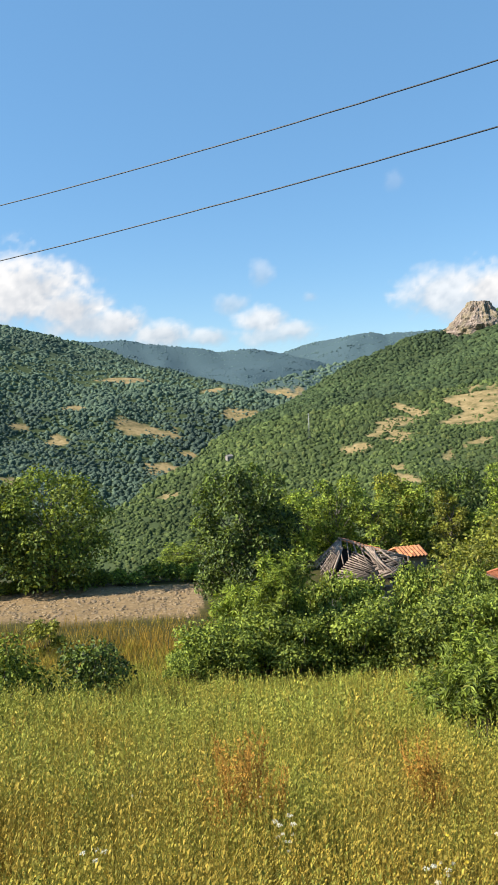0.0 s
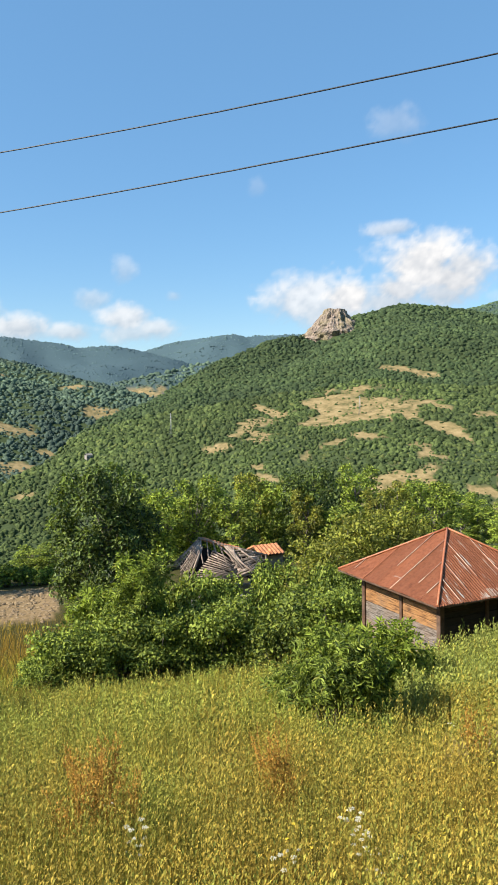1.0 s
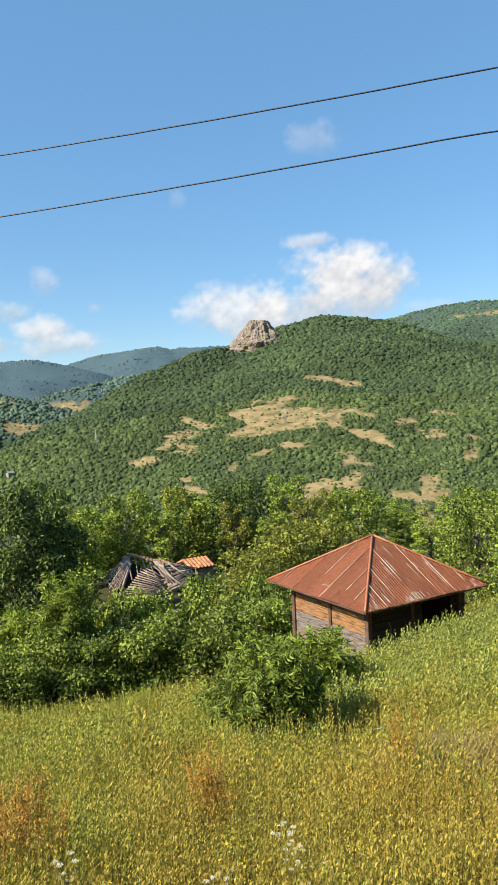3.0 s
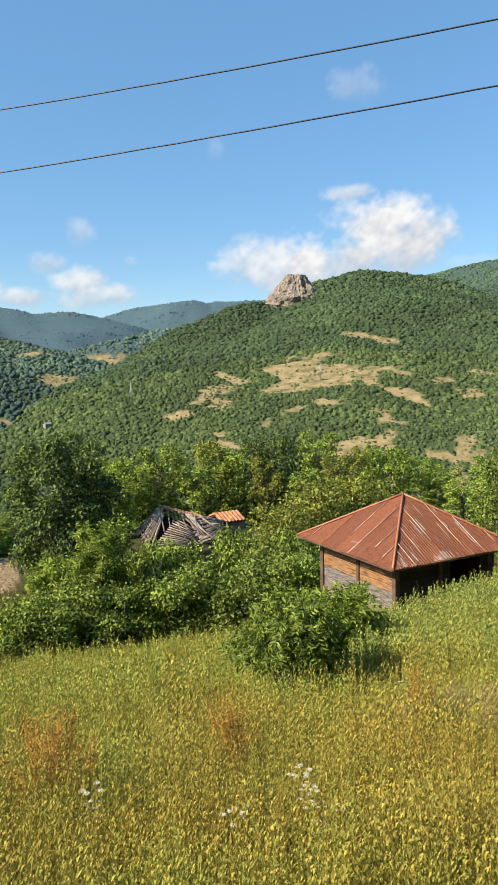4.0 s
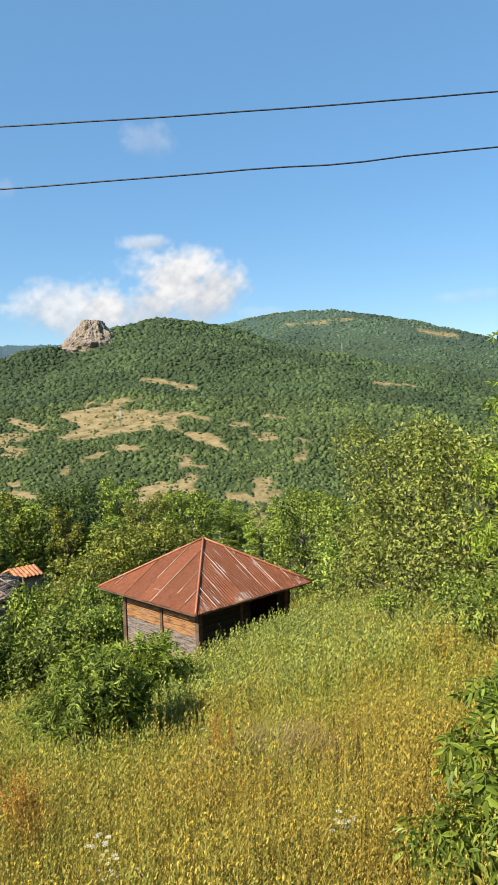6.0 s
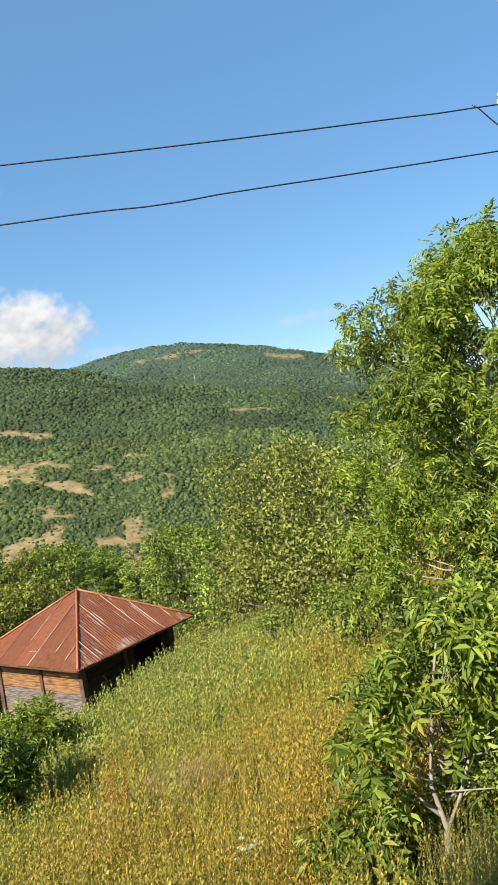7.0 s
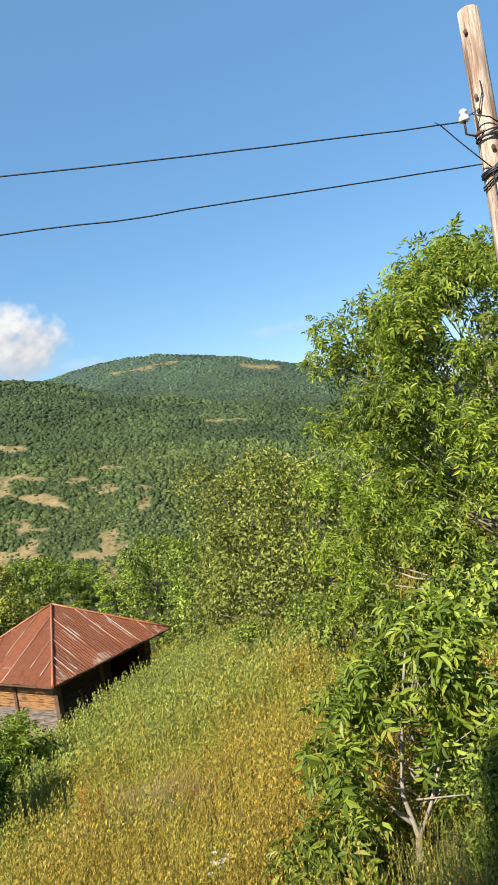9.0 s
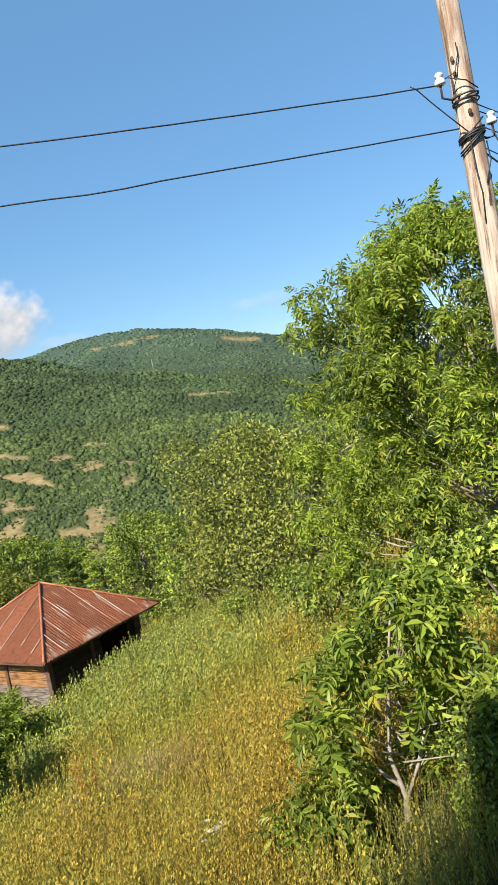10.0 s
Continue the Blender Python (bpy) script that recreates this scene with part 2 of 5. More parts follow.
CERAMIC = surface("white_ceramic", [(0.3, (0.72, 0.71, 0.68)), (0.7, (0.82, 0.81, 0.78))], 12.0, (0.5, 0.47, 0.42), 9.0, 0.3, 0.15, 0.0, 0.05)
IRON = surface("rusty_iron", [(0.3, (0.035, 0.028, 0.026)), (0.7, (0.10, 0.07, 0.055))], 25.0, (0.14, 0.06, 0.03), 6.0, 0.4, 0.7, 0.4)
STEEL = surface("mast_steel", [(0.3, (0.24, 0.25, 0.25)), (0.7, (0.36, 0.37, 0.37))], 2.0, (0.3, 0.3, 0.3), 0.5, 0.3, 0.5, 0.5)
BARK = surface("bark", [(0.3, (0.055, 0.042, 0.032)), (0.55, (0.14, 0.115, 0.09)), (0.8, (0.22, 0.185, 0.15))], 9.0, (0.10, 0.11, 0.06), 1.5, 0.4, 0.95, 0.0, 0.8, 0.015, (1.0, 1.0, 0.25))
PALE_BARK = surface("pale_bark", [(0.3, (0.20, 0.165, 0.125)), (0.55, (0.34, 0.29, 0.23)), (0.8, (0.44, 0.39, 0.32))], 12.0, (0.16, 0.14, 0.09), 3.0, 0.3, 0.9, 0.0, 0.5, 0.006)
WALNUT_LEAF = foliage("walnut_leaf", (0.168, 0.242, 0.034), (0.335, 0.415, 0.062), (0.50, 0.44, 0.07), 0.48, 0.40, 0.6, 0.3, 0.42)
HAZEL_LEAF = foliage("hazel_leaf", (0.105, 0.155, 0.030), (0.30, 0.36, 0.068), (0.30, 0.31, 0.06), 0.6, 0.30, 0.4, 0.2)
DARK_LEAF = foliage("dark_leaf", (0.046, 0.076, 0.017), (0.145, 0.195, 0.037), (0.12, 0.15, 0.03), 0.55, 0.22, 0.3, 0.3)
OLIVE_LEAF = foliage("olive_leaf", (0.150, 0.175, 0.030), (0.32, 0.325, 0.060), (0.38, 0.32, 0.08), 0.6, 0.35, 0.5, 0.25)
PLUM_LEAF = foliage("plum_leaf", (0.135, 0.165, 0.036), (0.300, 0.325, 0.070), (0.34, 0.29, 0.10), 0.6, 0.32, 0.7, 0.25, 0.36)
TREE_LEAF = foliage("tree_leaf", (0.128, 0.182, 0.031), (0.32, 0.395, 0.066), (0.28, 0.26, 0.05), 0.6, 0.30, 0.25, 0.25)


def cloud_material():
    m, n, l, p = nodes_of("cloud")
    att = n.new("ShaderNodeAttribute")
    att.attribute_name = "cloud"
    sep = n.new("ShaderNodeSeparateColor")
    l.new(att.outputs["Color"], sep.inputs[0])
    c = mix_of(n, l, sep.outputs[1], (0.60, 0.64, 0.70), (1.0, 0.99, 0.985))
    em = n.new("ShaderNodeEmission")
    em.inputs["Strength"].default_value = 0.52
    l.new(c, em.inputs["Color"])
    mx = n.new("ShaderNodeMixShader")
    l.new(sep.outputs[0], mx.inputs[0])
    l.new(n.new("ShaderNodeBsdfTransparent").outputs[0], mx.inputs[1])
    l.new(em.outputs[0], mx.inputs[2])
    l.new(mx.outputs[0], n["Material Output"].inputs["Surface"])
    return m


CLOUD = cloud_material()


def grass_material(name, green, gold, split, scale=0.35, rough=0.75, bias=1.0):
    """Blades from green to dry gold by patches, each blade a little different."""
    m, n, l, p = nodes_of(name)
    geo = n.new("ShaderNodeNewGeometry")
    s = noise_of(n, l, scale, 4.0, geo.outputs["Position"], 0.6)
    add = n.new("ShaderNodeMath")
    add.operation = "MULTIPLY_ADD"
    l.new(geo.outputs["Random Per Island"], add.inputs[0])
    add.inputs[1].default_value = 0.22
    l.new(s.outputs[0], add.inputs[2])
    at = n.new("ShaderNodeSeparateXYZ")                   # drier towards the top of the meadow, greener down by the hut
    l.new(geo.outputs["Position"], at.inputs[0])
    slant = n.new("ShaderNodeMath")
    slant.operation = "MULTIPLY_ADD"
    l.new(at.outputs[0], slant.inputs[0])
    slant.inputs[1].default_value = -0.12
    l.new(at.outputs[1], slant.inputs[2])
    dry = n.new("ShaderNodeMapRange")
    dry.inputs[1].default_value, dry.inputs[2].default_value = 2.8, 10.0
    dry.inputs[3].default_value, dry.inputs[4].default_value = 0.10 * bias, -0.09 * bias
    l.new(slant.outputs[0], dry.inputs[0])
    sum_ = n.new("ShaderNodeMath")
    l.new(add.outputs[0], sum_.inputs[0])
    l.new(dry.outputs[0], sum_.inputs[1])
    r = ramp_of(n, [(split - 0.10, green), (split + 0.02, tuple((a + b) / 2 for a, b in zip(green, gold))), (split + 0.16, gold)])
    l.new(sum_.outputs[0], r.inputs[0])
    hv = n.new("ShaderNodeHueSaturation")
    mr = n.new("ShaderNodeMapRange")
    mr.inputs[3].default_value, mr.inputs[4].default_value = 0.36, 1.24
    l.new(geo.outputs["Random Per Island"], mr.inputs[0])
    l.new(mr.outputs[0], hv.inputs["Value"])
    l.new(r.outputs[0], hv.inputs["Color"])
    l.new(hv.outputs[0], p.inputs["Base Color"])
    p.inputs["Roughness"].default_value, p.inputs["Specular IOR Level"].default_value = rough, 0.25
    tr = n.new("ShaderNodeBsdfTranslucent")
    l.new(hv.outputs[0], tr.inputs["Color"])
    mx = n.new("ShaderNodeMixShader")
    mx.inputs[0].default_value = 0.2
    l.new(p.outputs[0], mx.inputs[1])
    l.new(tr.outputs[0], mx.inputs[2])
    l.new(mx.outputs[0], n["Material Output"].inputs["Surface"])
    return m


MEADOW = grass_material("meadow_grass", (0.405, 0.390, 0.055), (0.455, 0.312, 0.046), 0.600, 0.75)
STRAW = grass_material("dry_straw", (0.31, 0.25, 0.038), (0.46, 0.320, 0.066), 0.57, 0.6)
WEED = grass_material("weed_green", (0.360, 0.385, 0.060), (0.425, 0.302, 0.047), 0.610, 0.75)
COOL_WEED = grass_material("cool_weed", (0.300, 0.345, 0.072), (0.38, 0.350, 0.075), 0.62, 0.75)
RUST_WEED = grass_material("rust_weed", (0.30, 0.275, 0.042), (0.45, 0.275, 0.042), 0.58, 0.35, 0.75, 0.0)
SORREL = grass_material("sorrel_red", (0.40, 0.275, 0.045), (0.46, 0.24, 0.04), 0.5, 2.0, 0.75, 0.0)
PALE_STRAW = grass_material("pale_straw", (0.36, 0.285, 0.10), (0.46, 0.325, 0.15), 0.5, 0.6, 0.75, 0.0)
PETAL_WHITE = surface("white_petal", [(0.3, (0.46, 0.43, 0.30)), (0.7, (0.60, 0.57, 0.44))], 30.0, (0.6, 0.58, 0.4), 9.0, 0.3, 0.8)
PETAL_YELLOW = surface("yellow_petal", [(0.3, (0.70, 0.48, 0.02)), (0.7, (0.82, 0.62, 0.05))], 30.0, (0.6, 0.45, 0.05), 9.0, 0.3, 0.8)

SOIL = surface("tilled_soil", [(0.3, (0.14, 0.095, 0.050)), (0.55, (0.27, 0.190, 0.100)), (0.8, (0.38, 0.285, 0.165))], 3.0, (0.12, 0.085, 0.06), 0.7, 0.5, 0.95)


# ---- land ----
def hash_grid(ix, iy, seed):
    h = (ix.astype(np.int64) * 374761393 + iy.astype(np.int64) * 668265263 + seed * 1442695041) & 0x7FFFFFFF
    h = ((h ^ (h >> 13)) * 1274126177) & 0x7FFFFFFF
    return ((h ^ (h >> 16)) & 0xFFFF) / 65535.0


def value_noise(x, y, seed=0):
    ix, iy = np.floor(x), np.floor(y)
    fx, fy = x - ix, y - iy
    fx, fy = fx * fx * (3 - 2 * fx), fy * fy * (3 - 2 * fy)
    a, b = hash_grid(ix, iy, seed), hash_grid(ix + 1, iy, seed)
    c, d = hash_grid(ix, iy + 1, seed), hash_grid(ix + 1, iy + 1, seed)
    return (a * (1 - fx) + b * fx) * (1 - fy) + (c * (1 - fx) + d * fx) * fy


def fbm(x, y, seed=0, octaves=4):
    total, amp = 0.0, 0.5
    for k in range(octaves):
        total = total + amp * (value_noise(x, y, seed + k) - 0.5)
        x, y, amp = x * 2.03 + 17.1, y * 2.03 + 5.7, amp * 0.5
    return total


def crest(rows):
    """Crest points from bearing, rise (degrees) and distance (metres) as seen from the meadow's upper edge."""
    return [(d * math.sin(radians(a)), d * math.cos(radians(a)), d * math.tan(radians(e))) for a, e, d in rows]


# crest lines of the hills, with the steepness of their sides
ROCK_HILL = crest([(-9.3, -11.28, 520), (-7.4, -9.28, 560), (-4.5, -6.18, 600), (-1.1, -3.48, 650), (2.7, -0.78, 700), (8.4, 2.62, 780), (14.8, 5.52, 860), (17.5, 5.92, 890),
                   (19.5, 5.92, 900), (21.4, 7.22, 920), (24.9, 7.92, 950), (29.5, 7.32, 980), (33.0, 5.62, 1000), (37.1, 3.12, 1000), (40.2, 1.92, 1000), (45.0, -0.08, 980), (49.0, -2.18, 950), (62.0, -6.38, 900)])
WEST_HILL = crest([(-40, 8.62, 1500), (-28, 8.02, 1500), (-18.6, 7.36, 1500), (-16.1, 6.86, 1480), (-13.5, 6.18, 1450), (-11.3, 5.52, 1400), (-7.3, 4.12, 1300), (-0.9, 2.32, 1150), (2.8, 1.02, 1100), (6.0, -0.88, 1050)])
WEST_RIDGE = crest([(-40, 6.62, 2600), (-25, 6.42, 2600), (-11.8, 6.14, 2600), (-9.2, 6.26, 2600), (-6.8, 5.85, 2550), (-4.5, 5.58, 2550), (-3.0, 5.40, 2520), (-1.5, 5.05, 2500), (1.06, 5.23, 2500), (2.0, 5.08, 2500), (3.3, 4.82, 2500), (4.4, 4.50, 2500), (8.0, 3.42, 2400)])
FAR_RIDGE = crest([(2.0, 3.62, 3300), (4.5, 4.42, 3300), (5.86, 5.14, 3300), (6.7, 5.54, 3300), (8.57, 5.77, 3300), (10.4, 6.06, 3300), (11.1, 6.08, 3300), (12.2, 5.82, 3300), (13.0, 5.95, 3300), (15.0, 5.98, 3300), (24.0, 5.92, 3300)])
DARK_SPUR = crest([(-2.0, 0.62, 1700), (0.5, 1.72, 1750), (1.9, 2.32, 1800), (5.6, 3.12, 1850), (8.4, 3.72, 1900), (9.6, 3.72, 1900), (16.0, 3.42, 1900)])
EAST_HILL = crest([(22.0, 5.62, 1800), (27.0, 6.62, 1780), (31.0, 7.45, 1750), (33.7, 8.02, 1720), (36.6, 8.32, 1700), (39.3, 8.24, 1700), (41.1, 7.88, 1700), (42.4, 7.32, 1700), (45.6, 6.36, 1700), (48.3, 5.70, 1700), (51.0, 4.95, 1700), (53.4, 4.46, 1700), (64.0, 2.12, 1700), (90.0, 1.62, 1700)])
HILLS = ((ROCK_HILL, 0.34, 0.95), (WEST_HILL, 0.33, 0.5), (WEST_RIDGE, 0.36, 0.4), (FAR_RIDGE, 0.36, 0.4), (DARK_SPUR, 0.40, 0.5), (EAST_HILL, 0.31, 0.4))


def hill(x, y, line, slope, back):
    best = np.full(np.shape(x), -1e9)
    brow = np.interp(np.arctan2(x, y), [math.atan2(p[0], p[1]) for p in line], [math.hypot(p[0], p[1]) for p in line])
    steep = slope + (back - slope) * np.clip((np.hypot(x, y) - brow) / 25, 0, 1)        # the far side falls off faster
    for (x0, y0, z0), (x1, y1, z1) in zip(line, line[1:]):
        dx, dy = x1 - x0, y1 - y0
        u = np.clip(((x - x0) * dx + (y - y0) * dy) / (dx * dx + dy * dy), 0, 1)
        d = np.hypot(x - x0 - u * dx, y - y0 - u * dy)
        rough = np.minimum(d / 160, 1) * (70 * fbm(x / 260, y / 260, 3, 3) + 16 * fbm(x / 60, y / 60, 9, 2))
        best = np.maximum(best, z0 + u * (z1 - z0) - steep * (np.sqrt(d * d + 400) - 20) + rough * min(1.0, slope * 2.5))
    return best


SLOPE_Y = (-400, -60, -8, 0, 24, 30, 36, 45, 56, 64, 80, 120, 180, 260, 330, 420)
SLOPE_Z = (40, 11, 0.2, -1.6, -9.92, -11.4, -12.25, -12.95, -13.7, -14.8, -18, -36, -66, -92, -104, -112)


def meadow(x, y):
    """The slope below the meadow's upper edge: steep grass, a level field, then the drop into the valley."""
    z = sum(np.interp(y + k, SLOPE_Y, SLOPE_Z) for k in (-2.0, 0.0, 2.0)) / 3
    near = np.clip((44 - np.abs(y)) / 20, 0, 1)
    right = np.clip(x, 0, 14)
    side = -0.06 * x + 0.0095 * right ** 2 + 0.17 * np.clip(x - 14, 0, 200)
    return z + near * np.where(x < 0, -0.02 * x, side) + 0.35 * fbm(x / 5, y / 5, 31, 3)


def land(x, y):
    x, y = np.asarray(x, float), np.asarray(y, float)
    z = np.full(x.shape, -108.0) + 10 * fbm(x / 200, y / 200, 5, 3)
    for line, slope, back in HILLS:
        h = hill(x, y, line, slope, back)
        z = np.maximum(z, h) + 6 * np.exp(-np.abs(z - h) / 12)
    return np.maximum(z, meadow(x, y))


def land_at(x, y):
    return float(land(np.array([x]), np.array([y]))[0])


# dry clearings on the hills: centre, half length, half width (metres), turn (degrees)
ROCK_HILL_CLEARINGS = [(207, 536, 49, 40, -47), (186, 568, 17, 28, -22), (247, 453, 30, 8, -73), (118, 544, 17, 19, -45), (89, 505, 12, 8, -47), (187, 469, 14, 8, -27), (163, 468, 12, 4, 13),
                       (292, 603, 27, 9, -43), (283, 473, 12, 14, -95), (290, 437, 8, 10, -40), (329, 493, 10, 10, -30), (264, 498, 14, 5, -73), (310, 421, 10, 7, -9), (297, 404, 5, 15, -43),
                       (178, 399, 15, 8, -24), (197, 396, 6, 10, -54), (197, 384, 8, 5, -30), (105, 435, 11, 6, -40), (219, 369, 8, 5, -31), (235, 352, 8, 5, -56), (214, 337, 8, 13, -39),
                       (114, 503, 16, 7, -70), (145, 570, 23, 6, -72)]
WEST_HILL_CLEARINGS = [(-173, 1123, 44, 20, 12), (-126, 888, 40, 30, 8), (-218, 830, 24, 20, -15), (-221, 935, 18, 22, -22), (-270, 856, 11, 6, 20), (-217, 668, 18, 13, 30),
                       (-89, 781, 18, 20, 30), (-61, 831, 13, 10, -20), (-52, 514, 10, 10, 25), (6, 976, 29, 30, -25), (10, 900, 20, 9, 2), (109, 1681, 55, 50, -25), (38, 458, 5, 4, -33),
                       (-168, 2341, 43, 12, -15), (-36, 1103, 29, 14, -12)]
EAST_HILL_CLEARINGS = [(955, 1210, 75, 36, -20), (1041, 958, 39, 12, -50), (508, 518, 30, 12, -20), (1184, 934, 50, 12, -40)]
CLEARINGS = ROCK_HILL_CLEARINGS + WEST_HILL_CLEARINGS + EAST_HILL_CLEARINGS


def clearing(x, y):
    """How far a place lies in a dry clearing, 0 to 1, with a frayed edge."""
    best = np.zeros(np.shape(x))
    for cx, cy, a, b, turn in CLEARINGS:
        c, s = math.cos(radians(turn)), math.sin(radians(turn))
        u, v = ((x - cx) * c + (y - cy) * s) / a, ((y - cy) * c - (x - cx) * s) / b
        d = np.sqrt(u * u + v * v) + (1.7 if a > 25 else 2.3) * fbm(x / 17, y / 20, 41, 4)
        best = np.maximum(best, np.clip((1.05 - d) / 0.16, 0, 1))
    # scraps of dry grass scattered over the lower rocky hillside
    r, a = np.hypot(x, y), np.degrees(np.arctan2(x, y))
    band = np.clip((r - 385) / 40, 0, 1) * np.clip((590 - r) / 60, 0, 1) * np.clip((a - 8) / 6, 0, 1) * np.clip((37 - a) / 4, 0, 1)
    best = np.maximum(best, np.clip((fbm(x / 24, y / 19, 143, 4) - 0.125 - 0.3 * (1 - band)) / 0.035, 0, 1))
    return best


def field_mask(x, y):
    edge = 0.8 * fbm(x / 4, y / 4, 51, 3)
    return ((y > 43.6 + edge + 0.02 * x) & (y < 55.5 + edge) & (x < -3.2 - 0.02 * (y - 45) + 2 * edge) & (x > -60)).astype(float)


def sheet(name, verts, faces, material, smooth=True):
    me = bpy.data.meshes.new(name)
    me.vertices.add(len(verts))
    me.vertices.foreach_set("co", np.ascontiguousarray(verts, np.float32).ravel())
    k = faces.shape[1]
    me.loops.add(faces.size)
    me.loops.foreach_set("vertex_index", np.ascontiguousarray(faces, np.int32).ravel())
    me.polygons.add(len(faces))
    me.polygons.foreach_set("loop_start", np.arange(0, faces.size, k, dtype=np.int32))
    me.polygons.foreach_set("use_smooth", np.full(len(faces), smooth))
    me.update(calc_edges=True)
    me.materials.append(material)
    return new(name, me)


def build_ground():
    az = np.radians(np.concatenate([np.arange(-30, 80, 0.38), np.arange(80, 330, 5.0)]))
    rad = np.concatenate([np.array([0.0]), np.geomspace(0.5, 300, 150)[:-1], np.geomspace(300, 1300, 190)[:-1], np.geomspace(1300, 4600, 60)])
    A, R = np.meshgrid(az, rad)
    X, Y = R * np.sin(A), R * np.cos(A)
    Z = land(X, Y)
    tilled = field_mask(X, Y)
    Z = Z + tilled * (0.16 * fbm(X / 0.9, Y / 0.35, 61, 3))
    nr, na = X.shape
    i, j = np.meshgrid(np.arange(nr - 1), np.arange(na), indexing="ij")
    jn = (j + 1) % na
    faces = np.stack([i * na + j, i * na + jn, (i + 1) * na + jn, (i + 1) * na + j], -1).reshape(-1, 4)[:, ::-1]
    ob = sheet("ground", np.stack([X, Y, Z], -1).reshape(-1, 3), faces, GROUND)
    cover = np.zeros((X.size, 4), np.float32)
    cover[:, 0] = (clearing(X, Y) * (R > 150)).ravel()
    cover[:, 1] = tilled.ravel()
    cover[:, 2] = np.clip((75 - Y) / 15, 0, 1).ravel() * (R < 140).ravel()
    # share of the painted haze tint, growing with distance
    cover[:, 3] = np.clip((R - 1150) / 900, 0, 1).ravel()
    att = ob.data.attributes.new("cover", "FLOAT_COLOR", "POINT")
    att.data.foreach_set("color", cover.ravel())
    return tagged(ob, "hilly ground with a grass slope, tilled field and wooded hills", "ground", kind="structure")


ground = build_ground()


# ---- woods on the hills ----
def icosphere(level):
    bm = bmesh.new()
    bmesh.ops.create_icosphere(bm, subdivisions=level, radius=1.0)
    v, f = np.array([p.co[:] for p in bm.verts]), np.array([[p.index for p in q.verts] for q in bm.faces])
    bm.free()
    return v, f


def rough_crown(rng, level, lumps):
    """A small lumpy crown, uneven, open below: one rounded mass with smaller ones at its side."""
    V0, F0 = icosphere(level)
    F0 = F0[V0[F0].mean(1)[:, 2] > -0.3]
    V, T = [], []
    for k in range(lumps):
        a, s = rng.random() * 6.283, 1.0 if k == 0 else 0.45 + 0.3 * rng.random()
        c = np.zeros(3) if k == 0 else np.array([math.cos(a) * 0.75, math.sin(a) * 0.75, 0.1 + 0.5 * rng.random()])
        T.append(F0 + sum(len(v) for v in V))
        stretch = [0.78 + 0.5 * rng.random(), 0.78 + 0.5 * rng.random(), 0.75 + 0.35 * rng.random()]
        V.append(c + s * V0 * (1 + 0.34 * rng.normal(size=(len(V0), 1)).clip(-1, 1)) * stretch)
    return np.concatenate(V), np.concatenate(T)


def scatter(name, places, sizes, shape, material, label, rng):
    """Crowns of several shapes, joined into one mesh."""
    kinds = [rough_crown(rng, *shape) for _ in range(14)]
    pick = rng.integers(0, len(kinds), len(places))
    VV, FF, base = [], [], 0
    for k, (V, T) in enumerate(kinds):
        i = np.nonzero(pick == k)[0]
        turn = rng.random(len(i)) * 6.283
        c, s, q = np.cos(turn)[:, None], np.sin(turn)[:, None], sizes[i][:, None]
        P = np.stack([places[i, 0:1] + q * (V[None, :, 0] * c - V[None, :, 1] * s), places[i, 1:2] + q * (V[None, :, 0] * s + V[None, :, 1] * c), places[i, 2:3] + q * V[None, :, 2]], -1)
        VV.append(P.reshape(-1, 3))
        FF.append((T[None] + (np.arange(len(i)) * len(V))[:, None, None]).reshape(-1, 3) + base)
        base += P.shape[0] * P.shape[1]
    ob = sheet(name, np.concatenate(VV), np.concatenate(FF), material)
    return tagged(ob, label, "trees", kind="stuff")


def wood(name, near, far, step, size, level, material, label, seed, bearing=(-27, 66), west=None, lift=0.1):
    """Trees spread over a stretch of the hills, thinner in the clearings; they stand closer and smaller on the near slopes."""
    rng = np.random.default_rng(seed)
    a0, a1 = radians(bearing[0]), radians(bearing[1])
    p = 0.8                                  # how fast spacing grows with the distance
    k = (600.0 ** p / step) ** 2
    n = int((a1 - a0) * k * (far ** (2 - 2 * p) - near ** (2 - 2 * p)) / (2 - 2 * p))
    a = a0 + (a1 - a0) * rng.random(n)
    r = (near ** (2 - 2 * p) + (far ** (2 - 2 * p) - near ** (2 - 2 * p)) * rng.random(n)) ** (1 / (2 - 2 * p))
    x, y = r * np.sin(a), r * np.cos(a)
    open_land = clearing(x, y)
    thick = value_noise(x / 45, y / 45, 77)
    shrubby = value_noise(x / 13, y / 17, 78)
    keep = (rng.random(n) > open_land * np.where(shrubby > 0.58, 0.42, 0.90)) & (rng.random(n) < 0.80 + 0.6 * thick)
    keep &= np.hypot((x - 285) / 26, (y - 815) / 34) > 1     # the bare crag
    eye_rise = (land(x, y) + 7) / r
    behind = np.zeros(n, bool)
    for q in (0.97, 0.91, 0.82, 0.65):
        behind |= land(x * q, y * q) / (r * q) > eye_rise
    keep &= ~behind | (rng.random(n) < 0.3)     # thinner on the far sides of the hills
    x, y, r, thick, open_land = x[keep], y[keep], r[keep], thick[keep], open_land[keep]
    if west is not None:                     # one side of the valley only
        side = (hill(x, y, *HILLS[1]) > hill(x, y, *HILLS[0])) == west
        x, y, r, thick, open_land = x[side], y[side], r[side], thick[side], open_land[side]
    s = size * (r / 600) ** p * (0.66 + 0.80 * rng.random(len(x)) ** 1.6) * (0.80 + 0.4 * thick) * (1 - 0.40 * open_land)
    z = land(x, y) + s * lift
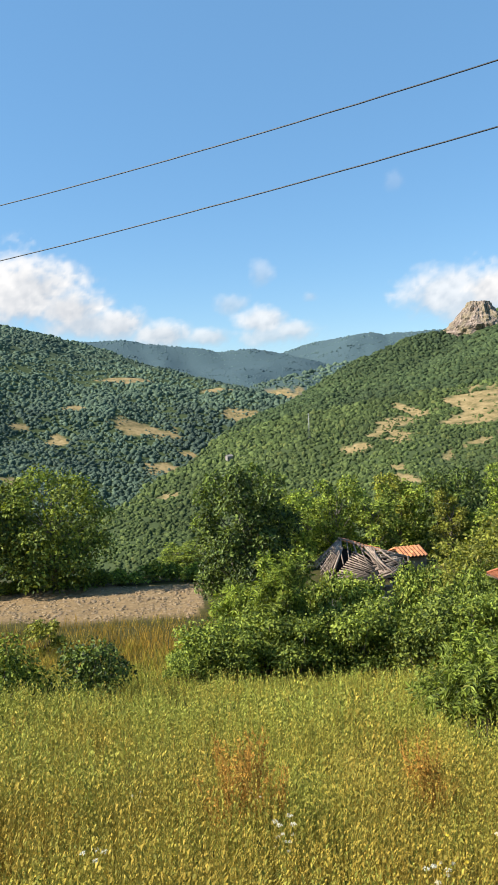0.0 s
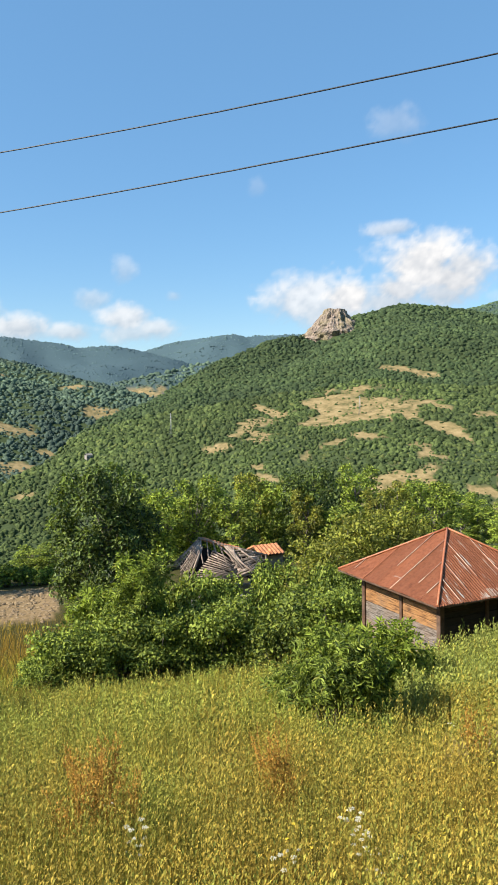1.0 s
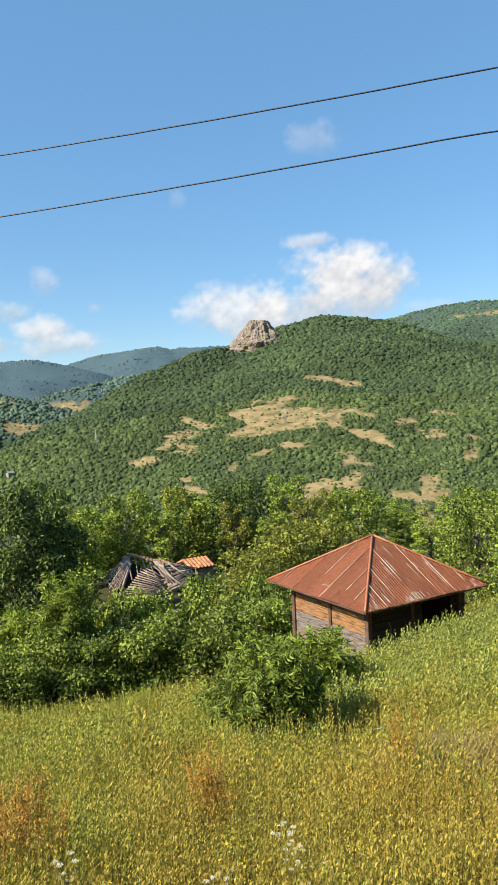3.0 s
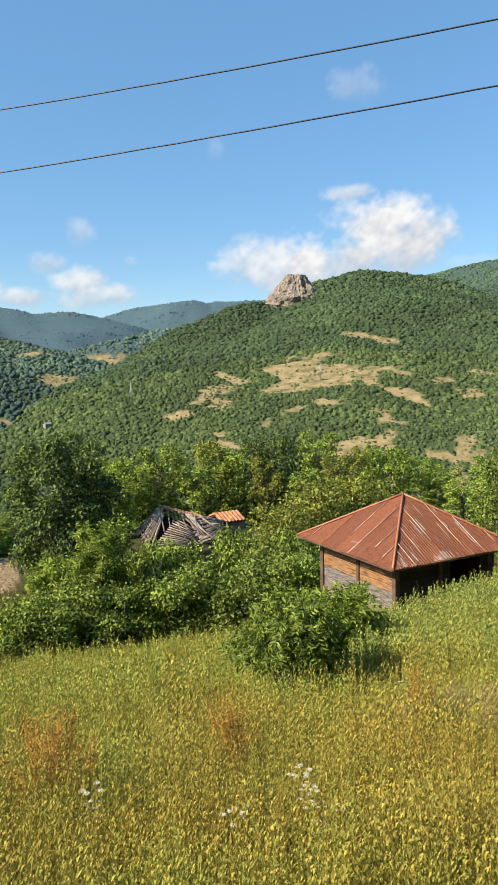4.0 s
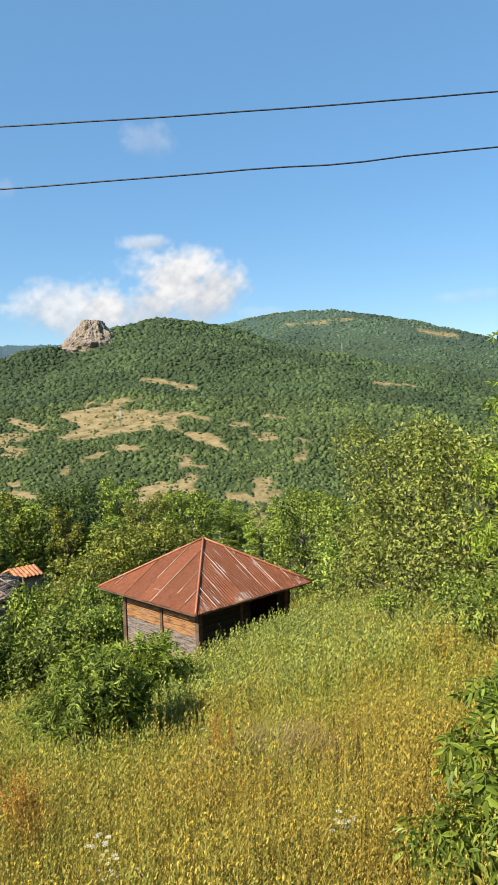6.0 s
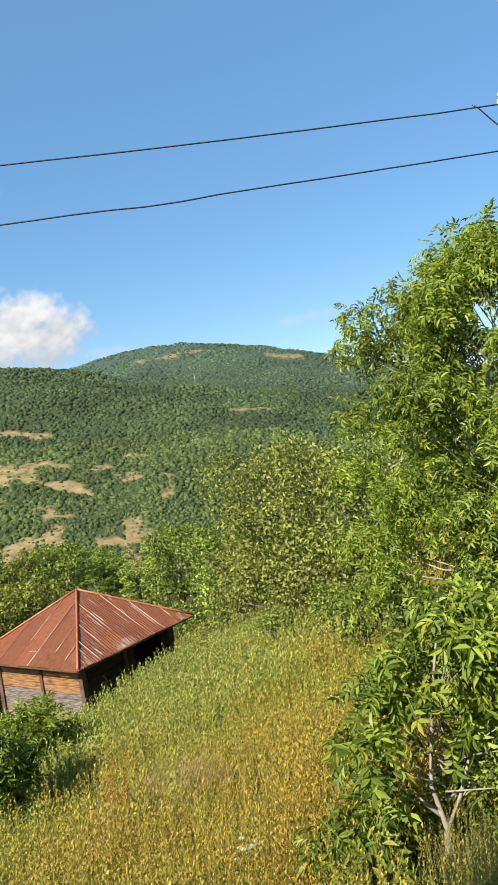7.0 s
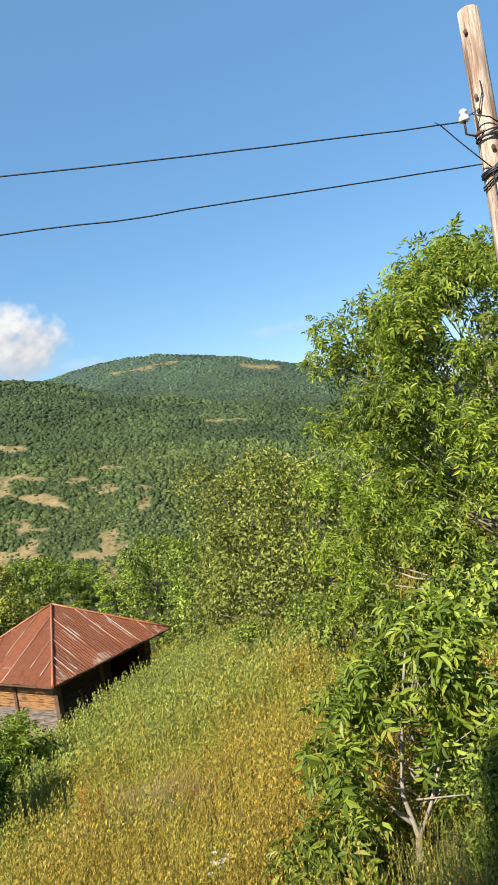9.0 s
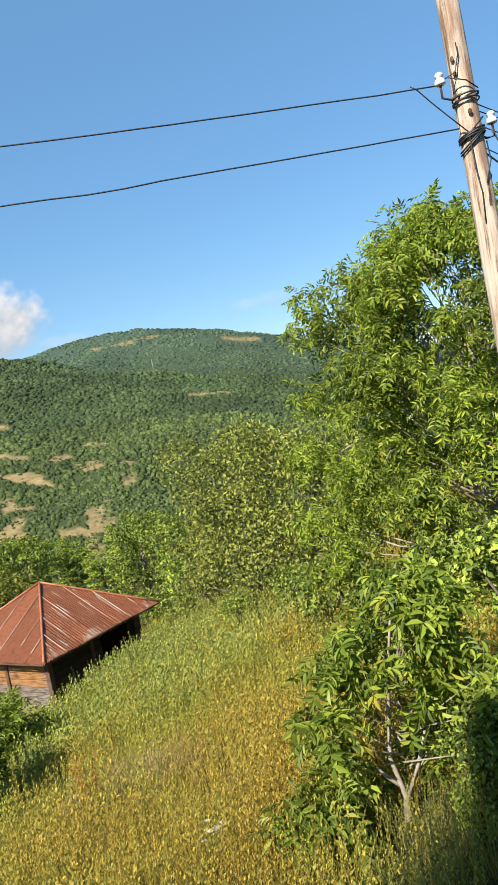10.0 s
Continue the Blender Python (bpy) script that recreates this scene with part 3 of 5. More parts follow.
    return scatter(name, np.stack([x, y, z], -1), s, level, material, label, rng)


wood("hillside_woods", 320, 640, 2.85, 1.75, (1, 1), WOODS_NEAR, "dense green broadleaf scrub woods on the lower hillside", 1, (-27, 66), False)
wood("upper_woods", 640, 1120, 2.8, 1.7, (1, 1), WOODS_MID, "dense green broadleaf woods on the upper hillside", 4, (-27, 66), False)
wood("valley_woods", 420, 1120, 3.3, 1.9, (1, 1), WOODS_FAR, "dark green woods on the far valley side, bluish from painted haze", 4, (-27, 14), True)
wood("distant_woods", 1120, 1960, 4.2, 1.85, (1, 1), WOODS_FAR, "distant green woods on the valley's far hills, bluish from painted haze", 2, (-27, 22), None, -0.1)
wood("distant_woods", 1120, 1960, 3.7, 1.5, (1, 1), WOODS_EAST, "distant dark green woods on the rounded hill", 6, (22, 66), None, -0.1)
wood("ridge_woods", 1960, 3500, 4.4, 1.05, (1, 1), WOODS_HAZED, "far woods on high ridges, blue from painted haze", 3, (-27, 30), None, -0.5)


# ---- sky with clouds ----
# cumulus heaps on the sky: bearing, rise, half width, half height (degrees), thickness
HEAPS = [(-16.5, 10.2, 4.8, 3.0, 1.0), (-13.2, 8.6, 3.4, 2.0, 1.0), (-9.5, 7.5, 2.6, 1.4, 0.9), (-6.0, 6.6, 3.0, 1.1, 0.85), (-2.2, 6.3, 2.2, 0.8, 0.7), (-20.5, 9.1, 3.0, 2.4, 1.0),
         (2.3, 7.4, 2.2, 1.3, 0.8), (4.6, 6.6, 1.8, 0.9, 0.7), (-0.3, 8.9, 1.6, 0.9, 0.42), (2.3, 11.2, 1.0, 1.1, 0.32), (6.3, 9.2, 0.7, 0.4, 0.3),
         (17.4, 8.8, 4.2, 2.1, 0.8), (20.5, 8.8, 2.6, 1.6, 1.0), (26.6, 11.0, 3.7, 2.8, 1.0), (28.6, 9.8, 2.8, 1.7, 1.0), (24.5, 9.2, 3.0, 1.6, 0.95), (29.4, 10.6, 2.6, 2.0, 0.95), (19.2, 7.7, 4.0, 1.5, 0.75), (23.6, 8.3, 3.6, 1.6, 0.8), (28.0, 8.8, 3.0, 1.5, 0.85), (3.0, 6.3, 3.4, 0.9, 0.6), (-12.0, 7.6, 4.5, 1.3, 0.85), (24.0, 13.9, 2.0, 0.6, 0.6), (24.5, 21.4, 2.0, 1.2, 0.22)]
WISPS = [(49.8, 8.6, 3.2, 0.6, 0.18), (13.3, 17.4, 0.9, 0.8, 0.14), (33.0, 8.2, 2.5, 0.6, 0.2)]


def build_clouds():
    az, el = np.arange(-34, 62, 0.16), np.arange(2.5, 25, 0.16)
    A, E = np.meshgrid(az, el)
    fine = fbm(A / 1.5, E / 1.1, 91, 5) + 0.6 * fbm(A / 0.45, E / 0.4, 95, 3)
    dens, lit, weight = np.zeros(A.shape), np.zeros(A.shape), np.full(A.shape, 1e-3)
    for a, e, w, h, thick in HEAPS + WISPS:
        u, v = (A - a) / w, (E - e) / h
        d = 1.30 - np.sqrt(u * u + v * v) + 0.85 * fine
        here = np.clip(d / 0.95, 0, 1)
        here = here * here * (3 - 2 * here) * thick
        dens = np.maximum(dens, here)
        k = here ** 2
        lit += k * (0.50 + 0.62 * v - 0.22 * u + 1.2 * fine)
        weight += k
    lit = np.clip(lit / weight, 0, 1)
    r = 4850.0
    az_, el_ = np.radians(A), np.radians(E)
    P = r * np.stack([np.sin(az_) * np.cos(el_), np.cos(az_) * np.cos(el_), np.sin(el_)], -1)
    ne, na = A.shape
    i, j = np.meshgrid(np.arange(ne - 1), np.arange(na - 1), indexing="ij")
    q = np.stack([i * na + j, i * na + j + 1, (i + 1) * na + j + 1, (i + 1) * na + j], -1).reshape(-1, 4)
    q = q[dens.ravel()[q].max(1) > 0]
    used, inv = np.unique(q, return_inverse=True)
    ob = sheet("backdrop", P.reshape(-1, 3)[used], inv.reshape(-1, 4), CLOUD)
    col = np.stack([dens.ravel()[used], lit.ravel()[used], np.zeros(len(used)), np.ones(len(used))], -1).astype(np.float32)
    ob.data.attributes.new("cloud", "FLOAT_COLOR", "POINT").data.foreach_set("color", col.ravel())
    return tagged(ob, "white cumulus clouds low over the hills", "clouds", kind="structure")


build_clouds()


# ---- building blocks ----
def part(name, bm, material, parent=None, label=""):
    me = bpy.data.meshes.new(name)
    bm.normal_update()
    bm.to_mesh(me)
    bm.free()
    if material:
        me.materials.append(material)
    ob = new(name, me)
    if parent:
        ob.parent = parent
    if label:
        tagged(ob, label)
    return ob


def empty(name, m, label, category, group=""):
    ob = new(name)
    ob.matrix_world = m
    return tagged(ob, label, category, group)


def box(bm, size, m=Matrix(), bevel=0.0, jitter=0.0, rng=None):
    made = bmesh.ops.create_cube(bm, size=1.0, matrix=m @ Matrix.Diagonal((*size, 1)))
    if jitter:
        for v in made["verts"]:
            v.co += Vector([rng.uniform(-jitter, jitter) for _ in range(3)])
    if bevel:
        edges = {e for v in made["verts"] for e in v.link_edges}
        bmesh.ops.bevel(bm, geom=list(edges), offset=bevel, segments=1, affect="EDGES")
    return bm


def tube(bm, points, radii, sides=6, cap=True):
    """A round tapered limb along points."""
    rings, pts = [], [Vector(p) for p in points]
    for i, p in enumerate(pts):
        way = (pts[min(i + 1, len(pts) - 1)] - pts[max(i - 1, 0)]).normalized()
        side = way.cross(Vector((0.31, 0.17, 0.93)) if abs(way.z) < 0.9 else Vector((1, 0.1, 0))).normalized()
        up = side.cross(way)
        rings.append([bm.verts.new(p + radii[i] * (math.cos(a) * side + math.sin(a) * up)) for a in (6.28319 * k / sides for k in range(sides))])
    for r0, r1 in zip(rings, rings[1:]):
        for k in range(sides):
            bm.faces.new((r0[k], r0[(k + 1) % sides], r1[(k + 1) % sides], r1[k])).smooth = True
    if cap:
        bm.faces.new(rings[0][::-1])
        bm.faces.new(rings[-1])
    return bm


# ---- crag on the hill ----
def build_crag():
    bm = bmesh.new()
    bmesh.ops.create_icosphere(bm, subdivisions=6, radius=1.0)
    for v in bm.verts:
        p = v.co.copy()
        ang = math.atan2(p.y, p.x)
        flute = noise.noise(Vector((ang * 4.0, p.z * 1.6, 3.0))) * 0.10 + noise.noise(Vector((ang * 9.0, p.z * 3.0, 9.0))) * 0.07
        ledge = abs(noise.noise(Vector((ang * 1.5, p.z * 6.0, 21.0)))) * 0.12
        lump = noise.fractal(p * 2.8, 0.8, 2.0, 5) * 0.13
        flat = math.hypot(p.x, p.y)
        f = min(1.0, max(0.0, p.z) / 0.893)                    # steep sides up to a flat brow
        wide = (1.0 - 0.68 * f ** 0.8) * min(1.0, flat / 0.45) / max(flat, 0.02) * (1 + flute + lump - ledge)
        high = (f * 30 if p.z > 0 else p.z * 34) * (1 + 0.25 * lump) + 3.0 * lump
        v.co = Vector((p.x * wide * 39 + 0.05 * max(0.0, high), p.y * wide * 40, high))
    for f in bm.faces:
        f.smooth = f.normal.z > 2
    ob = part("rock_outcrop", bm, CRAG)
    a = radians(19.35)
    ob.matrix_world = pose(882 * math.sin(a), 880 * math.cos(a), 90.5, 0, 0, -12)
    return tagged(ob, "grey-brown fluted rock crag on the wooded hilltop", "rock")


build_crag()


# ---- added wall beside the viewpoint, out of view, to cast shade on the meadow ----
def build_shade_wall():
    low = land_at(-3.0, -2.0) - 0.6
    bm = bmesh.new()
    box(bm, (0.35, 5.6, 3.4 - low), pose(-3.2, 0.20 - 2.8, (3.4 + low) / 2), 0.02)
    return tagged(part("shade_wall", bm, STONE), "plain stone wall added out of view to shade the meadow's upper edge", "wall", kind="structure")


build_shade_wall()


# ---- timber hut with a rusty hipped roof ----
def build_hut():
    rng = random.Random(5)
    cx, cy, eave, apex = 11.10, 20.56, -5.67, -4.10
    half, wall = 2.58, 1.93
    hut = empty("timber_hut", pose(cx, cy, -7.6, 0, 0, 12.5), "weathered timber plank hut with a rusty hipped sheet-metal roof", "hut")
    top, rise, low = eave + 7.6, apex - eave, land_at(cx - 1.5, cy + 1) - 0.5 + 7.6
    head = top + (half - wall) * rise / half - 0.06
    for side in range(4):
        turn = pose(0, 0, 0, 0, 0, 90 * side)
        # wall of planks; the shaded front is painted darker, with a doorway left open
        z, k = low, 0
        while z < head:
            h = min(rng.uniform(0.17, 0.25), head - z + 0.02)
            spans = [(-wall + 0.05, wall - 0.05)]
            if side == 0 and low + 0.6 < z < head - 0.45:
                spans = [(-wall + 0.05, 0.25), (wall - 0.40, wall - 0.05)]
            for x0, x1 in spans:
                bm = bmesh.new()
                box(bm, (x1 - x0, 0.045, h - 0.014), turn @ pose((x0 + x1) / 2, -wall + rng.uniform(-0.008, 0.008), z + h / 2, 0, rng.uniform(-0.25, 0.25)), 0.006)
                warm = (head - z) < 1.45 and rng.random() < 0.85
                part("plank", bm, SHADE_PLANK if side == 0 else PLANK_WARM if warm else PLANK, hut)
            z += h
            k += 1
        for x, w in ((-wall, 0.17), (0.13 if side % 2 else -0.18, 0.12)):
            bm = bmesh.new()
            box(bm, (w, 0.17 if x == -wall else 0.09, head - low + 0.05), turn @ pose(x, -wall - (0 if x == -wall else 0.035), (head + low) / 2), 0.012)
            part("post", bm, BEAM, hut, "dark timber post")
        bm = bmesh.new()
        box(bm, (2 * wall + 0.3, 0.14, 0.16), turn @ pose(0, -wall, head - 0.13), 0.01)
        part("wall_plate", bm, BEAM, hut)
        # rafters under the eaves
        for x in np.linspace(-2.1, 2.1, 8):
            bm = bmesh.new()
            y1 = -half + 0.06
            y0 = -max(abs(x) * 0.98, 0.3) if abs(x) < wall else -abs(x)
            zf = lambda y: top - 0.10 + (half + y) * rise / half
            if y0 - y1 > 0.2:
                tube(bm, [(x, y1, zf(y1)), (x, y0, zf(y0))], [0.045, 0.045], 6)
                bm.transform(turn)
                part("rafter", bm, BEAM, hut)
        # roof slope: sheets with raised seams, ribbed on the sunny front
        edges = np.linspace(-half, half, 8)
        edges[1:-1] += [rng.uniform(-0.12, 0.12) for _ in edges[1:-1]]
        for x0, x1 in zip(edges, edges[1:]):
            bm = bmesh.new()
            ribs = max(2, int((x1 - x0) / (0.045 if side == 0 else 0.12)))
            lift = rng.uniform(0.0, 0.006)
            grid = []
            for i in range(ribs + 1):
                x = x0 + (x1 - x0) * i / ribs
                wave = (0.013 if side == 0 else 0.004) * (1 if i % 2 else -1)
                lo, hi = 0.0, max(0.0, 1 - abs(x) / half)
                sag = rng.uniform(-0.012, 0.012)
                col = []
                for j in range(4):
                    v = hi * j / 3
                    y = -half * (1 - v)
                    edge = -0.03 if j == 0 else 0.0
                    col.append(bm.verts.new((x, y + edge, top + rise * v + 0.03 + wave + lift + (sag if j == 0 else 0) + 0.012 * math.sin(x * 2.1 + v * 5))))
                grid.append(col)
            for c0, c1 in zip(grid, grid[1:]):
                for j in range(3):
                    if (c0[j].co - c0[j + 1].co).length > 1e-4 or (c1[j].co - c1[j + 1].co).length > 1e-4:
                        bm.faces.new((c0[j], c1[j], c1[j + 1], c0[j + 1]))
            bmesh.ops.solidify(bm, geom=bm.faces[:], thickness=0.012)
            bm.transform(turn)
            part("roof_sheet", bm, RUST_WORN if side == 0 else RUST, hut, "rusty red-brown roof sheet")
        for x in edges[1:-1]:
            hi = 1 - abs(x) / half
            bm = bmesh.new()
            y0, y1 = -half - 0.02, -half * (1 - hi) - 0.02
            start = rng.choice((0.0, 0.0, 0.35))
            y0 += (y1 - y0) * start
            tube(bm, [(x, y, top + rise * (1 + y / half) + 0.06) for y in np.linspace(y0, y1, 4)], [0.012] * 4, 5)
            bm.transform(turn)
            part("roof_seam", bm, ZINC if rng.random() < 0.9 else RUST, hut, "bare metal roof seam")
        bm = bmesh.new()
        tube(bm, [(-half * (1 - v), -half * (1 - v), top + rise * v + 0.065) for v in np.linspace(0, 1, 6)], [0.036] * 6, 6)
        bm.transform(turn)
        part("hip_cap", bm, RUST, hut)
        # bare metal showing along the eave, where the paint is gone from the ribs
        if side == 0:
            for k in range(34):
                x = rng.choice((-2.42, -2.2, -0.75, -0.45, -0.15, 1.95, 2.2)) + rng.uniform(-0.22, 0.22)
                long = min(rng.uniform(0.05, 0.32), half - abs(x) - 0.02)
                if long > 0.03:
                    bm = bmesh.new()
                    box(bm, (0.022, long, 0.004), turn @ pose(x, -half + long / 2 - 0.015, top + 0.056 + rise / half * long / 2, math.degrees(math.atan2(rise, half))))
                    part("bare_streak", bm, ZINC, hut, "bare metal streak at the eave")
            for x, v0, v1 in ((-1.95, 0.10, 0.24), (-0.62, 0.30, 0.62), (0.28, 0.24, 0.52), (0.55, 0.40, 0.50), (1.02, 0.05, 0.50), (-1.2, 0.02, 0.46), (0.0, 0.62, 0.82)):
                bm = bmesh.new()
                y0, y1 = -half * (1 - v0), -half * (1 - v1)
                box(bm, (0.03, y1 - y0, 0.004), turn @ pose(x, (y0 + y1) / 2, top + rise * (v0 + v1) / 2 + 0.056, math.degrees(math.atan2(rise, half))))
                part("bare_streak", bm, ZINC, hut, "bare metal streak on the slope")
        # eave edge, worn bright
        bm = bmesh.new()
        box(bm, (2 * half, 0.02, 0.05), turn @ pose(0, -half - 0.02, top + 0.0), 0.004)
        part("eave_strip", bm, BEAM, hut)
    # added near-black sheets inside: painted shade, so that the doorway shows no daylight
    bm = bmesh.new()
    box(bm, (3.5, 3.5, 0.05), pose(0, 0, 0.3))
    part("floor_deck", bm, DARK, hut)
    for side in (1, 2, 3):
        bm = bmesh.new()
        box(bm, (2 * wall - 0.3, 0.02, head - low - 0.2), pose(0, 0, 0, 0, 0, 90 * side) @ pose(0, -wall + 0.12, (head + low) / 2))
        part("lining", bm, DARK, hut, "added dark sheet painting the shade inside the hut")
    # prop under the far corner of the eaves
    bm = bmesh.new()
    tube(bm, [(half - 0.25, -wall + 0.2, low + 0.2), (half - 0.28, -wall + 0.15, top - 0.02)], [0.05, 0.045], 7)
    part("prop", bm, BEAM, hut)
    bm = bmesh.new()
    box(bm, (4.2, 4.2, 0.6), pose(0, 0, low - 0.1), 0.05)
    part("footing", bm, STONE, hut)


build_hut()


# ---- collapsed roof ----
def build_ruin():
    """A hipped pole roof that has slumped to its front: a fan of hip poles, a dark sagging front laid over with poles."""
    rng = random.Random(11)
    a = radians(9.2)
    x, y = 42.5 * math.sin(a), 42.5 * math.cos(a)
    base = land_at(x, y)
    ruin = empty("collapsed_shed", pose(x, y, base, 0, 0, -9.2), "collapsed shed, a slumped roof of grey weathered poles", "ruin")
    peak, left, low = Vector((-0.98, 1.0, -8.22 - base)), Vector((-2.53, 0.2, -9.55 - base)), Vector((-1.49, -1.4, -10.43 - base))
    ridge = [peak, Vector((0.63, 1.2, -8.80 - base)), Vector((1.67, 1.3, -9.06 - base)), Vector((3.41, 1.4, -9.55 - base))]
    eave = [low, Vector((1.64, -1.2, -10.18 - base)), Vector((2.47, -0.6, -10.10 - base)), Vector((3.35, 0.9, -9.80 - base))]

    def along(line, u):
        k = min(2, int(u * 3))
        return line[k].lerp(line[k + 1], u * 3 - k)

    def front(u, v):
        """The sagging front slope: u along the ridge, v from ridge to eave."""
        p = along(ridge, u).lerp(along(eave, u), v)
        p.z -= 0.34 * math.sin(3.14 * min(1.0, u * 1.15)) * math.sin(3.14 * v)
        return p

    def pole(pts, r, name, label=""):
        bm = bmesh.new()
        tube(bm, pts, [r * (1 - 0.25 * i / len(pts)) for i in range(len(pts))], 6)
        part(name, bm, GREY_POLE, ruin, label)

    def shake(k):
        return Vector((rng.uniform(-k, k), rng.uniform(-k, k), rng.uniform(-k, k)))

    for k in range(15):                       # hip poles fanning out from the peak
        u = (k + rng.uniform(-0.25, 0.25)) / 14
        end = left.lerp(low, min(1, max(0, u))) + shake(0.10)
        start = peak.lerp(front(0.10, 0.35), max(0, u) * 0.5) + shake(0.04)
        pole([start, start.lerp(end, 0.5) + Vector((0, 0, rng.uniform(-0.10, 0.04))), end], rng.uniform(0.045, 0.06), "hip_pole")
    for k in range(8):                        # battens over the hip
        v = 0.25 + 0.75 * k / 8
        p0, p1 = peak.lerp(left, v) + shake(0.06), peak.lerp(low, v) + shake(0.06)
        pole([p0, p0.lerp(p1, 0.5) + Vector((-0.05, -0.05, 0.06)), p1], 0.03, "batten")
    for k in range(13):                       # rafters down the front
        u = min(0.98, 0.03 + 0.95 * k / 12)
        w = min(0.99, u + rng.uniform(-0.03, 0.10))
        stop = rng.choice((0.55, 0.8, 1.0, 1.0))
        pole([front(u, 0.0) + Vector((0, 0, 0.06)), front((u + w) / 2, stop * 0.5) + shake(0.05), front(w, stop) + shake(0.06)], rng.uniform(0.04, 0.06), "rafter")
    for k in range(21):                       # battens of the right part, running up towards the ridge's low end
        v = 0.10 + 0.88 * k / 20
        u0, u1 = rng.uniform(0.30, 0.42), rng.uniform(0.70, 0.97)
        tilt = rng.uniform(-0.06, 0.06)
        pole([front(u0, min(1, v + 0.05)) + Vector((0, -0.05, 0.10)), front((u0 + u1) / 2, v) + Vector((0, -0.05, 0.12 + tilt)), front(u1, v * 0.9) + Vector((0, -0.05, 0.10))], rng.uniform(0.035, 0.055), "batten")
    for k in range(13):                       # slid battens of the left part, bowed and falling forward
        t = k / 12
        u0, v0 = 0.01 + 0.16 * (1 - t), 0.20 + 0.70 * t
        u1, v1 = 0.22 + 0.20 * (1 - t) + rng.uniform(-0.03, 0.03), min(1.0, v0 + 0.26)
        pole([front(u0, v0) + Vector((0, -0.06, 0.08)), front((u0 + u1) / 2, (v0 + v1) / 2) + Vector((0, -0.06, 0.20)), front(u1, v1) + Vector((0, -0.06, 0.05))], rng.uniform(0.04, 0.055), "batten")
    for u0, u1, v1 in ((0.34, 0.50, 0.72), (0.39, 0.60, 0.98), (0.44, 0.57, 0.80), (0.24, 0.46, 0.70), (0.52, 0.40, 0.60), (0.62, 0.80, 0.7)):
        pole([front(u0, 0.02) + Vector((0, -0.05, 0.12)), front((u0 + u1) / 2, v1 * 0.45) + Vector((0, -0.08, 0.28)), front(u1, v1) + Vector((0, -0.1, 0.18))], 0.06, "loose_pole", "pale loose pole fallen across the roof")
    pole([low + Vector((-0.1, 0, 0.02)), along(eave, 0.2) + Vector((0, -0.03, 0.03)), along(eave, 0.4), along(eave, 0.62)], 0.075, "eave_beam", "grey eave beam")
    pole([p + Vector((0, 0.05, 0.06)) for p in ridge], 0.085, "ridge_beam", "grey ridge beam")
    for k in range(13):                       # tiles still lying along the ridge
        p = along(ridge, 0.06 + 0.045 * k)
        bm = bmesh.new()
        box(bm, (0.34, 0.42, 0.035), pose(p.x, p.y + 0.12, p.z + 0.07, 14, rng.uniform(-4, 12), rng.uniform(-8, 8)), 0.01)
        part("tile", bm, CLAY, ruin, "fallen red clay tile")
    tall = low.z - 0.7
    for sx, sy, w, d in ((0.4, 1.7, 5.6, 0.4), (-2.2, 0.3, 0.4, 2.4), (2.9, 0.6, 0.4, 1.8), (0.3, -1.0, 3.6, 0.4)):
        bm = bmesh.new()
        box(bm, (w, d, max(0.4, tall)), pose(sx, sy, max(0.4, tall) / 2 - 0.2), 0.06, 0.05, rng)
        part("stone_wall", bm, STONE, ruin, "low rubble stone wall")
    # dark sheets added below the poles to paint the hollow's shade
    for v0, v1 in ((0.06, 0.5), (0.5, 0.97)):
        for u0 in np.linspace(0.02, 0.86, 7):
            bm = bmesh.new()
            q = [front(u, v) + Vector((0.05, 0.15, -0.34)) for u, v in ((u0, v0), (u0 + 0.13, v0), (u0 + 0.13, v1), (u0, v1))]
            bm.faces.new([bm.verts.new(c) for c in q])
            bmesh.ops.solidify(bm, geom=bm.faces[:], thickness=0.03)
            part("shade_sheet", bm, DARK, ruin, "dark sheet painting the shade under the slumped roof")
    bm = bmesh.new()
    bm.faces.new([bm.verts.new(c + Vector((0.25, 0.2, -0.22))) for c in (peak, left, low)])
    bmesh.ops.solidify(bm, geom=bm.faces[:], thickness=0.03)
    part("shade_sheet", bm, DARK, ruin, "dark sheet painting the shade under the slumped roof")


build_ruin()


def build_tiled_shed():
    rng = random.Random(12)
    a = radians(13.5)
    x, y = 46 * math.sin(a), 46 * math.cos(a)
    base = land_at(x, y)
    shed = empty("tiled_shed", pose(x, y, base, 0, 0, 14), "small stone shed with an orange clay-tiled roof", "shed")
    top = -9.28 - base
    bm = bmesh.new()
    box(bm, (1.9, 1.5, top - 0.5), pose(0, 0, (top - 0.5) / 2), 0.03)
    part("wall", bm, STONE, shed)
    for side in (1, -1):
        for i in range(7):
            for j in range(4):
                bm = bmesh.new()
                bmesh.ops.create_cone(bm, segments=8, radius1=0.13, radius2=0.11, depth=0.36, matrix=pose(0, 0, 0, 90) @ Matrix.Diagonal((1, 1, 1, 1)))
                bmesh.ops.delete(bm, geom=[v for v in bm.verts if v.co.z < -0.03], context="VERTS")
                bm.transform(pose(-0.80 + 0.262 * i, side * (0.16 + 0.27 * j), top - 0.02 - 0.10 * j + rng.uniform(-0.01, 0.01), -20 * side))
                part("tile", bm, CLAY, shed)
        bm = bmesh.new()
        box(bm, (1.8, 1.15, 0.04), pose(0, side * 0.5, top - 0.24, -20 * side))
        part("roof_deck", bm, BEAM, shed)


build_tiled_shed()


